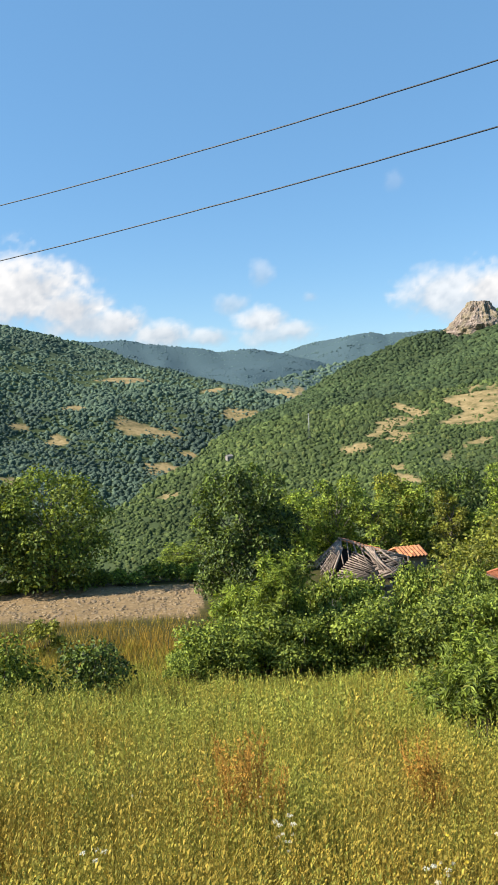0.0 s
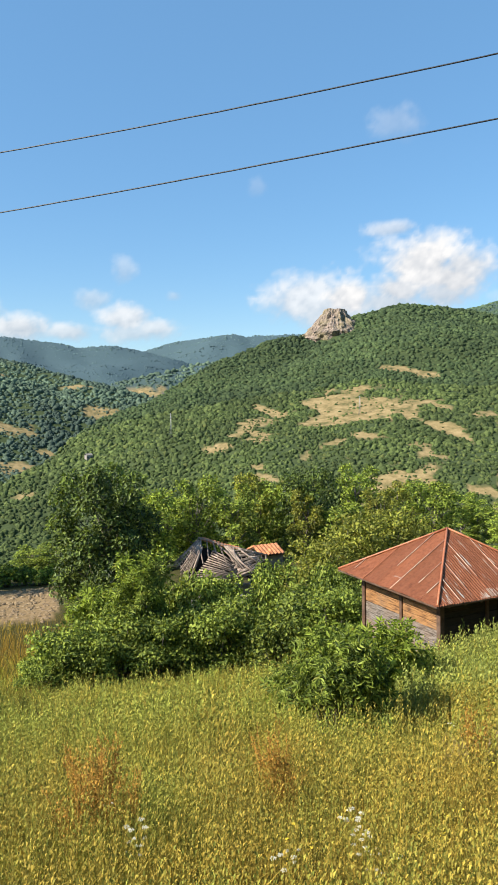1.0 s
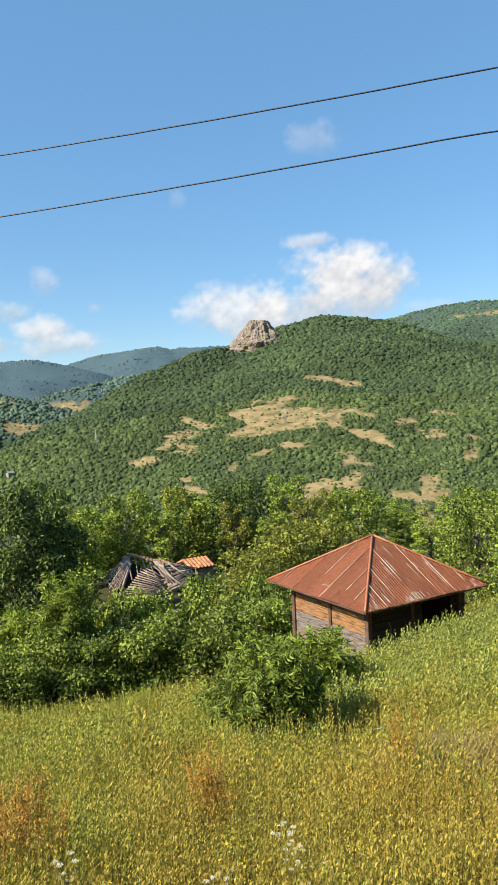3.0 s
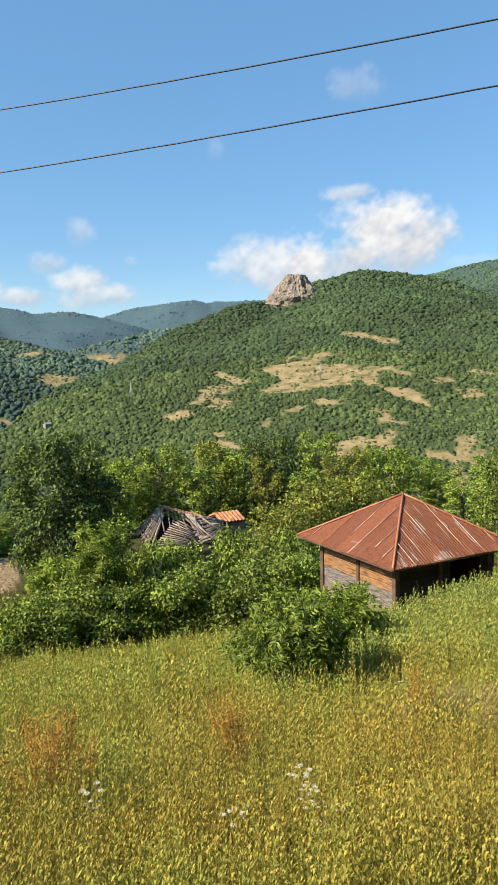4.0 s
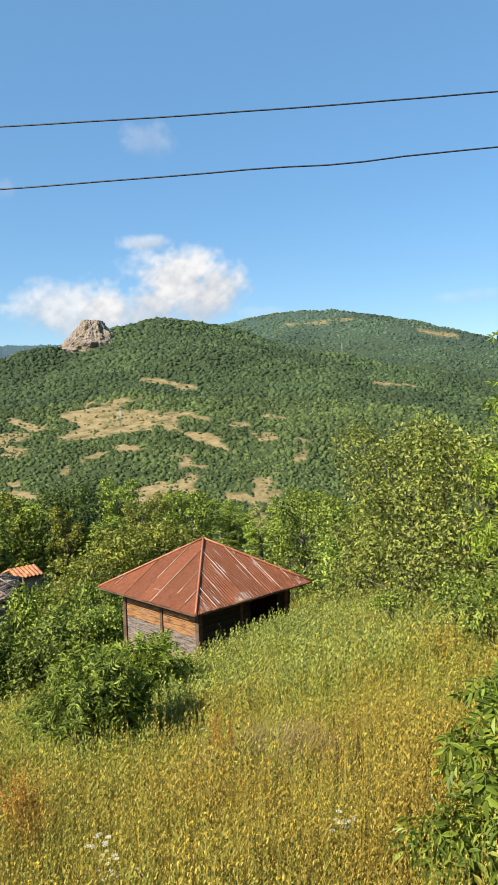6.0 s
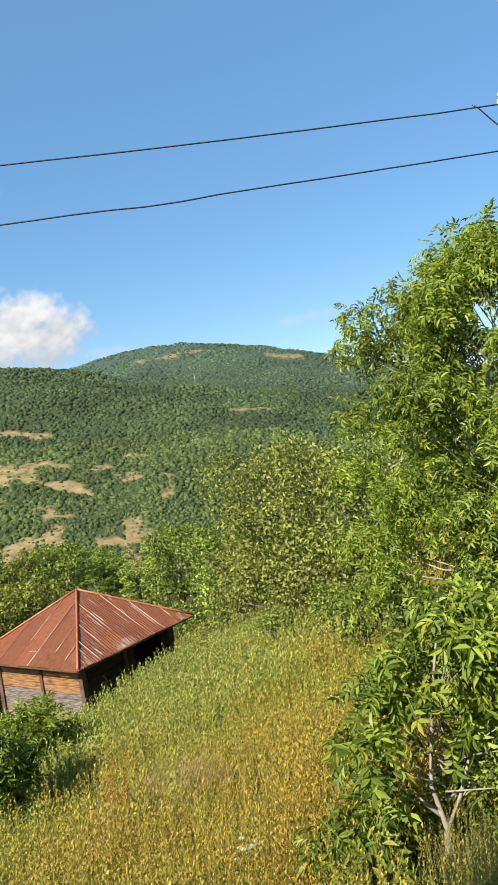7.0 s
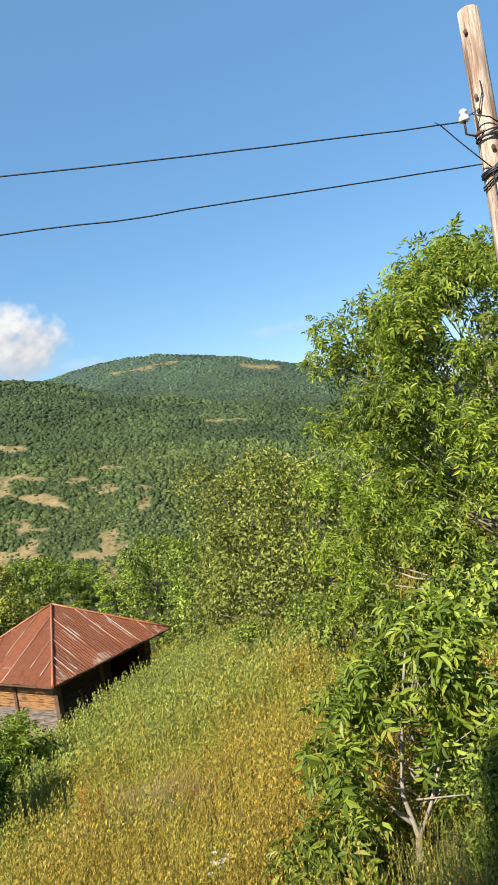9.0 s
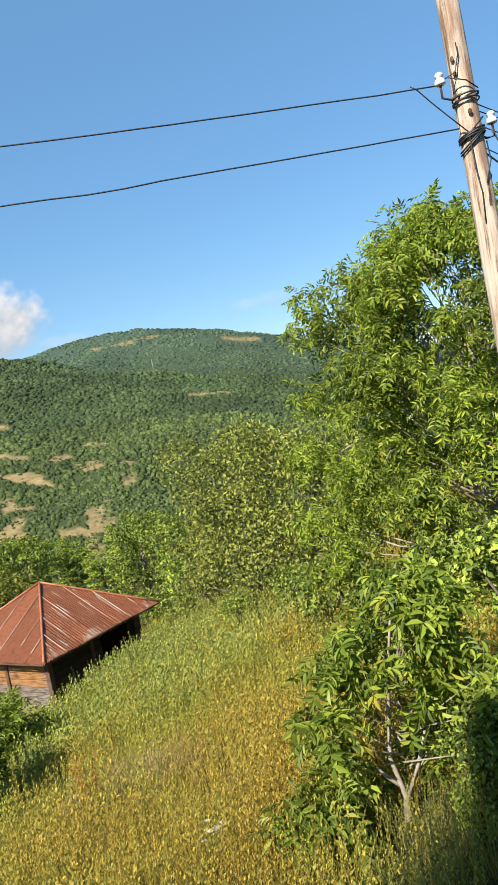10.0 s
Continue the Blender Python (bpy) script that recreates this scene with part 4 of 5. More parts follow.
# ---- small things far off on the hills ----
def build_pylon(bearing, dist, height, group="power masts on the hills"):
    a = radians(bearing)
    x, y = dist * math.sin(a), dist * math.cos(a)
    mast = empty("power_mast", pose(x, y, land_at(x, y), 0, 0, 30), "thin grey steel power mast above the woods", "mast", group)
    w = 0.7
    for sx in (-1, 1):
        for sy in (-1, 1):
            bm = bmesh.new()
            tube(bm, [(sx * w, sy * w, 0), (sx * 0.15, sy * 0.15, height)], [0.11, 0.08], 4)
            part("leg", bm, STEEL, mast)
    for k in range(6):
        z = height * (k + 0.5) / 6.5
        s = w + (0.15 - w) * z / height
        bm = bmesh.new()
        tube(bm, [(-s, -s, z), (s, s, z + 0.9)], [0.05, 0.05], 4)
        tube(bm, [(s, -s, z), (-s, s, z + 0.9)], [0.05, 0.05], 4)
        part("brace", bm, STEEL, mast)
    for z in (0.82, 0.95):
        bm = bmesh.new()
        box(bm, (3.2, 0.14, 0.14), pose(0, 0, height * z), 0.03)
        part("crossarm", bm, STEEL, mast)


build_pylon(5.8, 545, 21)
build_pylon(39.75, 905, 20)
build_pylon(21.4, 560, 15)


def build_far_house():
    a = radians(-0.9)
    x, y = 560 * math.sin(a), 560 * math.cos(a)
    house = empty("stone_house", pose(x, y, land_at(x, y) - 1.2, 0, 0, 25), "pale stone house half hidden in the woods", "house")
    bm = bmesh.new()
    box(bm, (5, 4.4, 5.5), pose(0, 0, 2.75), 0.1)
    part("wall", bm, STONE, house)
    bm = bmesh.new()
    for s in (1, -1):
        box(bm, (5.4, 2.9, 0.15), pose(0, s * 1.2, 6.0, -28 * s), 0.03)
    part("roof", bm, STONE, house)
    for dx in (-1.5, 1.4):
        bm = bmesh.new()
        box(bm, (0.9, 0.12, 1.2), pose(dx, -2.5, 3.6), 0.02)
        part("window", bm, DARK, house)


build_far_house()


# ---- wooden pole with its wires ----
def build_pole(m, label, detail=True):
    rng = random.Random(3)
    post = empty("utility_pole", m, label, "pole", "utility poles")
    bm = bmesh.new()
    heights = [-0.6, 0.6, 1.6, 2.6, 3.6, 4.4, 5.0, 5.37]
    tube(bm, [(0.018 * math.sin(z * 1.7), 0.014 * math.cos(z * 1.3), z) for z in heights], [0.105, 0.10, 0.096, 0.091, 0.086, 0.082, 0.079, 0.076], 18)
    top = [f for f in bm.faces if len(f.verts) == 18]
    bmesh.ops.bevel(bm, geom=[e for f in top for e in f.edges], offset=0.008, segments=2, affect="EDGES")
    part("shaft", bm, MAST, post)
    for k in range(16):                       # knots
        z, a = rng.uniform(1.5, 5.2), rng.uniform(0, 6.28)
        bm = bmesh.new()
        bmesh.ops.create_icosphere(bm, subdivisions=2, radius=1.0, matrix=pose(0.085 * math.cos(a), 0.085 * math.sin(a), z, 0, 0, math.degrees(a)) @ Matrix.Diagonal((0.008, 0.016, 0.022, 1)))
        part("knot", bm, BEAM, post)
    for z, n, r in ((4.43, 3, 0.094), (4.16, 6, 0.095)):     # turns of binding wire
        for k in range(n):
            bm = bmesh.new()
            tilt = rng.uniform(-0.035, 0.035) + (0.05 if n == 6 else 0.01)
            ring = [(r * math.cos(t), r * math.sin(t), z + 0.016 * (k - n / 2) + tilt * math.cos(t + 0.8)) for t in np.linspace(0, 6.2832, 20)]
            tube(bm, ring, [0.0065] * 20, 5, False)
            part("binding_wire", bm, CABLE, post, "black binding wire")
    for sx, sy, z in ((-0.205, 0.078, 4.575), (0.18, -0.09, 4.30)):   # hooks with insulators
        hook = bmesh.new()
        k = 1 if sx > 0 else -1
        tube(hook, [(0.05 * k, 0, z - 0.12), (0.13 * k, sy * 0.6, z - 0.16), (sx, sy, z - 0.15), (sx, sy, z - 0.02)], [0.009] * 4, 6)
        h = part("hook", hook, IRON, post, "rusty iron hook")
        bm = bmesh.new()
        outline = [(0.85 * r, 0.85 * q) for r, q in ((0.030, 0.0), (0.044, 0.005), (0.046, 0.02), (0.040, 0.045), (0.026, 0.055), (0.024, 0.066), (0.036, 0.074), (0.036, 0.088), (0.024, 0.104), (0.006, 0.108))]
        tube(bm, [(sx, sy, z - 0.06 + q) for _, q in outline], [r for r, _ in outline], 16)
        part("insulator", bm, CERAMIC, h, "white ceramic insulator")
    if detail:
        for pts in ([(-0.345, 0.235, 4.55), (-0.315, 0.21, 4.527), (-0.25, 0.14, 4.41), (-0.18, 0.07, 4.30), (-0.08, -0.02, 4.16)],
                    [(-0.17, 0.05, 4.56), (-0.10, 0.0, 4.60), (-0.075, -0.03, 4.72), (-0.08, -0.03, 4.80)],
                    [(-0.16, 0.03, 4.56), (-0.08, -0.06, 4.52), (0.02, -0.095, 4.47)],
                    [(0.15, -0.10, 4.22), (0.12, -0.13, 4.10), (0.20, -0.15, 4.02), (0.22, -0.10, 4.12), (0.16, -0.08, 4.2)],
                    [(-0.09, -0.02, 4.15), (-0.105, -0.03, 3.9), (-0.085, -0.04, 3.72), (-0.09, -0.03, 3.5)],
                    [(0.06, -0.075, 4.1), (0.02, -0.098, 3.95), (-0.06, -0.075, 3.78)]):
            bm = bmesh.new()
            tube(bm, pts, [0.005] * len(pts), 5)
            part("tie_wire", bm, CABLE, post, "thin black tie wire")
    return post


px, py = 5.28, 1.71
pole_base = 3.01 - 5.37
build_pole(pose(px, py, pole_base, 0, 0, 0), "weathered wooden utility pole with two white insulators")
far_pole = (px - 0.814 * 17.0, py + 0.581 * 17.0)
build_pole(pose(far_pole[0], far_pole[1], pole_base + 0.64, 0, 0, 0), "weathered wooden utility pole at the wire's end", False)


def wire(points, r, label="thin black overhead power wire"):
    bm = bmesh.new()
    tube(bm, points, [r] * len(points), 5)
    return tagged(part("overhead_wire", bm, CABLE), label, "wire", "overhead wires")


def span(x0, y0, z0, drop, curve, r, kink):
    rng = random.Random(7)
    pts = []
    for s in np.linspace(0, 17, 70):
        k = (0.006 if kink < 1 else 0.016) * math.exp(-((s - kink) / (0.12 if kink < 1 else 0.30)) ** 2)
        pts.append((x0 - 0.814 * s, y0 + 0.581 * s, z0 - drop * s + curve * s * s - k + rng.uniform(-0.0012, 0.0012)))
    return wire(pts, r)


span(5.12, 1.81, 2.177, 0.0435, 0.0049, 0.0052, 0.45)
span(5.20, 1.76, 1.857, 0.0535, 0.0033, 0.0052, 2.6)
for z0, z1, y1 in ((2.02, 1.75, 0.6), (1.97, 1.45, 0.1), (1.86, 1.30, 0.4), (1.70, 0.9, 0.9), (1.66, -0.2, 1.2)):
    wire([(px + 0.08 + 9 * t, py - 0.05 + (y1 - py) * t, z0 + (z1 - z0) * t - 0.5 * t * (1 - t)) for t in np.linspace(0, 1, 14)], 0.0045 if z1 > 0 else 0.007, "black service wire running down from the pole")


# ---- plants near by ----
LEAF_V = np.array([(0, 0, 0), (0.30, 0.45, 0.10), (0, 1.0, -0.08), (-0.30, 0.45, 0.10)])
LEAF_F = np.array([(0, 1, 2), (0, 2, 3)])


def compound_leaf(pairs):
    """A walnut leaf: leaflets in pairs along a stalk and one at its end, drooping."""
    V, T = [], []
    spots = [(0.30 + 0.62 * k / max(1, pairs - 1), s) for k in range(pairs) for s in (1, -1)] + [(0.97, 0)]
    for y, s in spots:
        ang = radians(62 * s)
        size = 0.38 + 0.20 * y
        b = len(V)
        for vx, vy, vz in ((0, 0, 0), (0.14, 0.28, 0.05), (0.15, 0.62, 0.0), (0, 1.0, -0.28), (-0.15, 0.62, 0.0), (-0.14, 0.28, 0.05)):
            x, yy = vx * math.cos(ang) + vy * math.sin(ang), -vx * math.sin(ang) + vy * math.cos(ang)
            V.append((x * size, y + yy * size, vz * size - 0.22 * y * y))
        T += [(b, b + 1, b + 2), (b, b + 2, b + 3), (b, b + 3, b + 4), (b, b + 4, b + 5)]
    b = len(V)
    V += [(-0.012, 0, 0), (0.012, 0, 0), (0, 1.0, -0.21)]
    T.append((b, b + 1, b + 2))
    return np.array(V), np.array(T)


WALNUT_V, WALNUT_F = compound_leaf(3)


def unit(a):
    return a / np.maximum(np.linalg.norm(a, axis=-1, keepdims=True), 1e-9)


def plant_out(P, axis, normal, size, V, F):
    """Copies of a small leaf shape, joined: at P, pointing along axis, facing normal."""
    y = unit(axis)
    x = unit(np.cross(y, normal))
    z = np.cross(x, y)
    out = P[:, None, :] + size[:, None, None] * (V[None, :, 0:1] * x[:, None] + V[None, :, 1:2] * y[:, None] + V[None, :, 2:3] * z[:, None])
    faces = F[None] + (np.arange(len(P)) * len(V))[:, None, None]
    return out.reshape(-1, 3), faces.reshape(-1, 3)


def leaf_cloud(rng, centres, radii, n, size, droop=0.35, shell=0.55, V=LEAF_V, F=LEAF_F, flat=1.0):
    """Leaves round the ends of the twigs: thick at the outside of each clump, hanging a little."""
    centres, radii = np.asarray(centres, float), np.asarray(radii, float)
    k = rng.choice(len(centres), n, p=radii ** 2 / np.sum(radii ** 2))
    d = unit(rng.normal(size=(n, 3)))
    d[:, 2] = np.where(d[:, 2] < -0.5, -d[:, 2] * 0.6, d[:, 2])
    rad = radii[k] * (shell + (1.08 - shell) * rng.random(n) ** 0.7)
    P = centres[k] + d * rad[:, None] * np.array([1, 1, flat])
    axis = 0.45 * d + rng.normal(size=(n, 3)) * 0.6 + np.array([0, 0, -droop])
    normal = np.array([0, 0, 0.45]) + d + rng.normal(size=(n, 3)) * 0.38
    return plant_out(P, axis, normal, size * (0.6 + 0.7 * rng.random(n)), V, F)


def leaf_part(name, vf, material, parent, label=""):
    ob = sheet(name, vf[0], vf[1], material, False)
    ob.parent = parent
    if label:
        tagged(ob, label)
    return ob


def limbs_of(rng, tips, trunk_top, trunk_low, r0, sides=6):
    """Limbs from the trunk out to the clumps."""
    made = []
    for tip in tips:
        bm, tip = bmesh.new(), Vector(tip)
        k = min(1.0, max(0.0, (tip.z - trunk_low.z) / max(0.1, trunk_top.z - trunk_low.z) * 0.75 - 0.12 + rng.uniform(-0.1, 0.1)))
        a = trunk_low.lerp(trunk_top, k)
        mid = a.lerp(tip, 0.5) + Vector((rng.uniform(-0.1, 0.1), rng.uniform(-0.1, 0.1), -0.05)) * (tip - a).length
        r = r0 * (1 - 0.6 * k)
        made.append(tube(bm, [a, a.lerp(mid, 0.6), mid, tip], [r, r * 0.7, r * 0.5, r * 0.15], sides))
    return made


def crown_spots(nr, height, radius, low, count, top_heavy=0.5):
    """Centres of the clumps of a crown, uneven, with gaps; nr is a random.Random."""
    spots, sizes = [], []
    for k in range(count):
        t = (k + nr.random()) / count
        z = height * (low + (0.93 - low) * t)
        wide = radius * math.sqrt(max(0.06, 1 - ((t - top_heavy * 0.8) / (1.12 - top_heavy * 0.35)) ** 2))
        a = k * 2.39996 + nr.uniform(-0.5, 0.5)
        d = wide * (0.35 + 0.55 * math.sqrt(nr.random()))
        spots.append((d * math.cos(a), d * math.sin(a), z))
        sizes.append(radius * nr.uniform(0.20, 0.40))
    return spots, sizes


def build_tree(name, m, height, radius, low, clumps, leaves, size, material, label, seed, droop=0.35, group="", bark=None, category="tree", V=LEAF_V, F=LEAF_F):
    nr, rng = random.Random(seed), np.random.default_rng(seed)
    tree = empty(name, m, label, category, group)
    spots, sizes = crown_spots(nr, height, radius, low, clumps)
    bm = bmesh.new()
    top = Vector((nr.uniform(-0.1, 0.1) * radius, nr.uniform(-0.1, 0.1) * radius, height * 0.8))
    mid = Vector((nr.uniform(-0.08, 0.08) * radius, nr.uniform(-0.08, 0.08) * radius, height * 0.4))
    r = 0.022 * height + 0.02
    tube(bm, [(0, 0, -0.3), (0, 0, 0.1), mid, top], [r * 1.4, r * 1.1, r * 0.75, r * 0.2], 8)
    part("trunk", bm, bark or BARK, tree)
    for bm in limbs_of(nr, spots, top, Vector((0, 0, 0.1)), r * 0.5):
        part("limb", bm, bark or BARK, tree)
    leaf_part("crown", leaf_cloud(rng, spots, sizes, leaves, size, droop, 0.6, V, F), material, tree)
    return tree


def build_shrub(name, m, height, radius, clumps, leaves, size, material, label, seed, group="", V=LEAF_V, F=LEAF_F, droop=0.3):
    nr, rng = random.Random(seed), np.random.default_rng(seed)
    shrub = empty(name, m, label, "bush", group)
    spots, sizes = [], []
    for k in range(clumps):
        a, t = k * 2.39996 + nr.uniform(-0.4, 0.4), nr.random()
        z = height * (0.16 + 0.62 * t)
        d = radius * (1.0 - 0.5 * t) * math.sqrt(nr.random()) * 0.85
        spots.append((d * math.cos(a), d * math.sin(a), z))
        sizes.append(min(radius, height) * nr.uniform(0.20, 0.36))
    for s in spots:
        p = Vector(s)
        part("stem", tube(bmesh.new(), [(p.x * 0.15, p.y * 0.15, -0.2), p * 0.55, p], [0.022, 0.016, 0.005], 5), BARK, shrub)
    leaf_part("foliage", leaf_cloud(rng, spots, sizes, leaves, size, droop, 0.5, V, F), material, shrub)
    return shrub


def spot(bearing, dist, eye=(0.0, 0.0), sink=0.0):
    x, y = eye[0] + dist * math.sin(radians(bearing)), eye[1] + dist * math.cos(radians(bearing))
    return x, y, land_at(x, y) - sink


def stand(x, y, z, turn=0.0, scale=1.0, tall=1.0):
    return Matrix.LocRotScale((x, y, z), Euler((0, 0, radians(turn))), (scale, scale, scale * tall))


# the two large trees by the field
x, y, z = spot(0.3, 44)
build_tree("dark_tree", stand(x, y, z), 9.6, 3.0, 0.10, 38, 19000, 0.25, DARK_LEAF, "dark green broadleaf tree at the field's corner", 21)
x, y, z = spot(-15.4, 57)
build_tree("walnut_tree", stand(x, y, z), 9.4, 4.3, 0.10, 36, 12500, 0.32, HAZEL_LEAF, "large round green tree behind the tilled field", 22)
x, y, z = spot(-21.0, 58)
build_tree("walnut_tree", stand(x, y, z), 8.6, 4.0, 0.10, 30, 8500, 0.33, DARK_LEAF, "large dark green tree beyond the tilled field", 23)
# young walnut over the hedge
x, y, z = spot(3.2, 28)
build_tree("young_walnut", stand(x, y, z), 5.2, 0.95, 0.35, 18, 1300, 0.34, TREE_LEAF, "bright green young walnut tree standing in the hedge", 24, 0.4, "", PALE_BARK, "tree", WALNUT_V, WALNUT_F)
x, y, z = spot(-0.6, 31)
build_tree("young_walnut", stand(x, y, z), 3.6, 1.2, 0.20, 16, 1200, 0.34, TREE_LEAF, "bright green walnut sapling beside the hedge", 25, 0.4, "", PALE_BARK, "tree", WALNUT_V, WALNUT_F)

# trees below the field, in front of the hill
KINDS = [build_tree("valley_tree", stand(*spot(8.0, 66), 0), 8.6, 2.7, 0.10, 26, 5200, 0.33, TREE_LEAF, "green broadleaf tree below the field", 31, 0.35, "trees below the field"),
         build_tree("valley_tree", stand(*spot(12.5, 74), 0), 9.6, 2.3, 0.08, 26, 5200, 0.32, OLIVE_LEAF, "yellow-green poplar-like tree below the field", 32, 0.35, "trees below the field"),
         build_tree("valley_tree", stand(*spot(17.0, 70), 0), 9.0, 3.2, 0.08, 30, 5400, 0.33, DARK_LEAF, "dark green rounded tree below the field", 33, 0.35, "trees below the field"),
         build_tree("valley_tree", stand(*spot(21.0, 82), 0), 10.5, 2.6, 0.06, 28, 5400, 0.33, TREE_LEAF, "tall green broadleaf tree below the field", 34, 0.35, "trees below the field")]
nr = random.Random(77)
for k in range(34):
    bearing = -6.5 + 49 * (k + nr.random()) / 34
    dist = nr.uniform(60, 98)
    tx, ty, tz = spot(bearing, dist)
    target = (-6.9 + 0.9 * math.sin(bearing * 0.55) + nr.uniform(-1.4, 0.5)) if bearing > 3 else nr.uniform(-12.2, -10.0)
    h = max(3.0, dist * math.tan(radians(target)) - tz)
    src = KINDS[nr.choice((1, 1, 1, 0, 3) if 9 < bearing < 25 else (0, 0, 1, 2, 3, 3))]
    s = h / {0: 8.6, 1: 9.6, 2: 9.0, 3: 10.5}[KINDS.index(src)]
    wide = min(1.35, max(0.75, s)) * nr.uniform(0.95, 1.2)
    copy_thing(src, Matrix.LocRotScale((tx, ty, tz), Euler((0, 0, nr.uniform(0, 6.28))), (wide, wide, s)))

# low scrub along the far edge of the field
BANK = build_shrub("bank_shrub", stand(*spot(-4.0, 57.5), 0), 1.5, 1.4, 12, 1300, 0.26, TREE_LEAF, "low green scrub along the tilled field", 41, "scrub along the field")
for k in range(15):
    bearing = -23 + 20.5 * (k + nr.random() * 0.7) / 15
    copy_thing(BANK, stand(*spot(bearing, 57.2 + nr.uniform(-0.6, 1.6) + 0.02 * bearing), nr.uniform(0, 360), nr.uniform(0.7, 1.2), nr.uniform(0.6, 1.1)))

# the hazel hedge across the slope
HAZEL = [build_shrub("hazel_bush", stand(*spot(-3.6, 25.5), 0), 2.7, 1.7, 26, 4600, 0.145, HAZEL_LEAF, "dense green hazel bush in the hedge", 51, "hazel hedge"),
         build_shrub("hazel_bush", stand(*spot(1.6, 26.5), 20), 3.2, 1.8, 28, 5200, 0.145, HAZEL_LEAF, "dense green hazel bush in the hedge", 52, "hazel hedge"),
         build_shrub("hazel_bush", stand(*spot(6.8, 27.5), 50), 3.3, 1.9, 28, 5200, 0.145, HAZEL_LEAF, "dense green hazel bush in the hedge", 53, "hazel hedge")]
for k, (bearing, dist, s, tall) in enumerate(((-5.2, 24.6, 0.62, 0.9), (-1.2, 25.2, 0.85, 0.9), (4.2, 26.0, 0.95, 0.9), (3.0, 28.6, 1.0, 1.1), (9.2, 26.6, 1.0, 0.95), (11.6, 27.6, 1.05, 1.0), (14.0, 26.4, 1.0, 0.95),
                                                (16.4, 27.4, 1.05, 1.0), (18.8, 26.8, 1.0, 1.0), (21.0, 28.2, 1.05, 1.05), (9.5, 30.2, 1.05, 1.0), (14.5, 30.8, 1.05, 1.05), (19.0, 31.4, 1.05, 1.15), (6.0, 30.4, 1.0, 1.05), (-1.0, 28.4, 0.8, 1.0), (23.0, 31.0, 1.0, 1.1), (24.6, 27.0, 0.8, 0.9))):
    copy_thing(HAZEL[k % 3], stand(*spot(bearing, dist), 47 * k, s, tall * (1.34 if dist > 30 else 1.04)))
# olive scrub between ruin and hut
SCRUB = build_shrub("scrub_bush", stand(*spot(16.3, 37.5), 0), 3.4, 2.2, 22, 4200, 0.15, OLIVE_LEAF, "olive green feathery scrub beside the collapsed shed", 55, "scrub by the shed")
for bearing, dist, s in ((18.4, 39.5, 1.45), (20.6, 42.0, 1.8), (14.3, 40.5, 0.7), (14.2, 44.2, 0.62), (23.0, 44.0, 1.75), (25.5, 46.0, 1.7), (5.0, 39.0, 0.6)):
    copy_thing(SCRUB, stand(*spot(bearing, dist), bearing * 40, s))
# loose bushes on the slope
x, y, z = spot(-13.3, 20.5)
build_shrub("bramble_bush", stand(x, y, z), 2.0, 1.75, 22, 3800, 0.13, DARK_LEAF, "dark green bramble bush in the grass", 61)
x, y, z = spot(-20.3, 21.0)
build_shrub("bramble_bush", stand(x, y, z), 2.5, 1.6, 20, 3600, 0.13, HAZEL_LEAF, "green bramble bush in the dry grass", 62)
x, y, z = spot(-16.5, 36.0)
build_shrub("young_bush", stand(x, y, z), 2.2, 1.1, 10, 1100, 0.19, OLIVE_LEAF, "yellow-green young bush beside the field", 63)
x, y, z = spot(19.5, 9.9)
build_shrub("walnut_bush", stand(x, y, z), 1.75, 1.0, 30, 2100, 0.165, TREE_LEAF, "leafy green walnut bush below the hut", 64, "", WALNUT_V, WALNUT_F)
x, y, z = spot(24.0, 14.6)
build_shrub("walnut_bush", stand(x, y, z), 1.9, 0.85, 14, 600, 0.23, WALNUT_LEAF, "small walnut bush against the hut wall", 65, "", WALNUT_V, WALNUT_F)

# trees beside and behind the hut
E2 = (0.16, -0.36)
x, y, z = spot(36.0, 34, E2)
build_tree("plum_tree", stand(x, y, z), -3.9 - z, 2.2, 0.05, 26, 11000, 0.16, HAZEL_LEAF, "bright green tree behind the hut", 71)
x, y, z = spot(40.5, 30, E2)
build_tree("plum_tree", stand(x, y, z), -4.6 - z, 2.2, 0.05, 22, 6000, 0.16, HAZEL_LEAF, "green bushy tree behind the hut", 72)
x, y, z = spot(45.0, 19.5, E2)
build_tree("plum_tree", stand(x, y, z), -0.35 - z, 2.2, 0.12, 44, 17000, 0.105, PLUM_LEAF, "olive green plum tree with thin leaves beside the meadow", 73)
x, y, z = spot(50.5, 16.5, E2)
build_tree("plum_tree", stand(x, y, z), -0.2 - z, 1.9, 0.08, 36, 13000, 0.10, PLUM_LEAF, "olive green plum tree at the meadow's edge", 74)
x, y, z = spot(40.6, 22.5, E2)
build_tree("plum_tree", stand(x, y, z), -3.4 - z, 1.3, 0.06, 18, 5200, 0.12, PLUM_LEAF, "small olive green plum tree near the hut", 75)


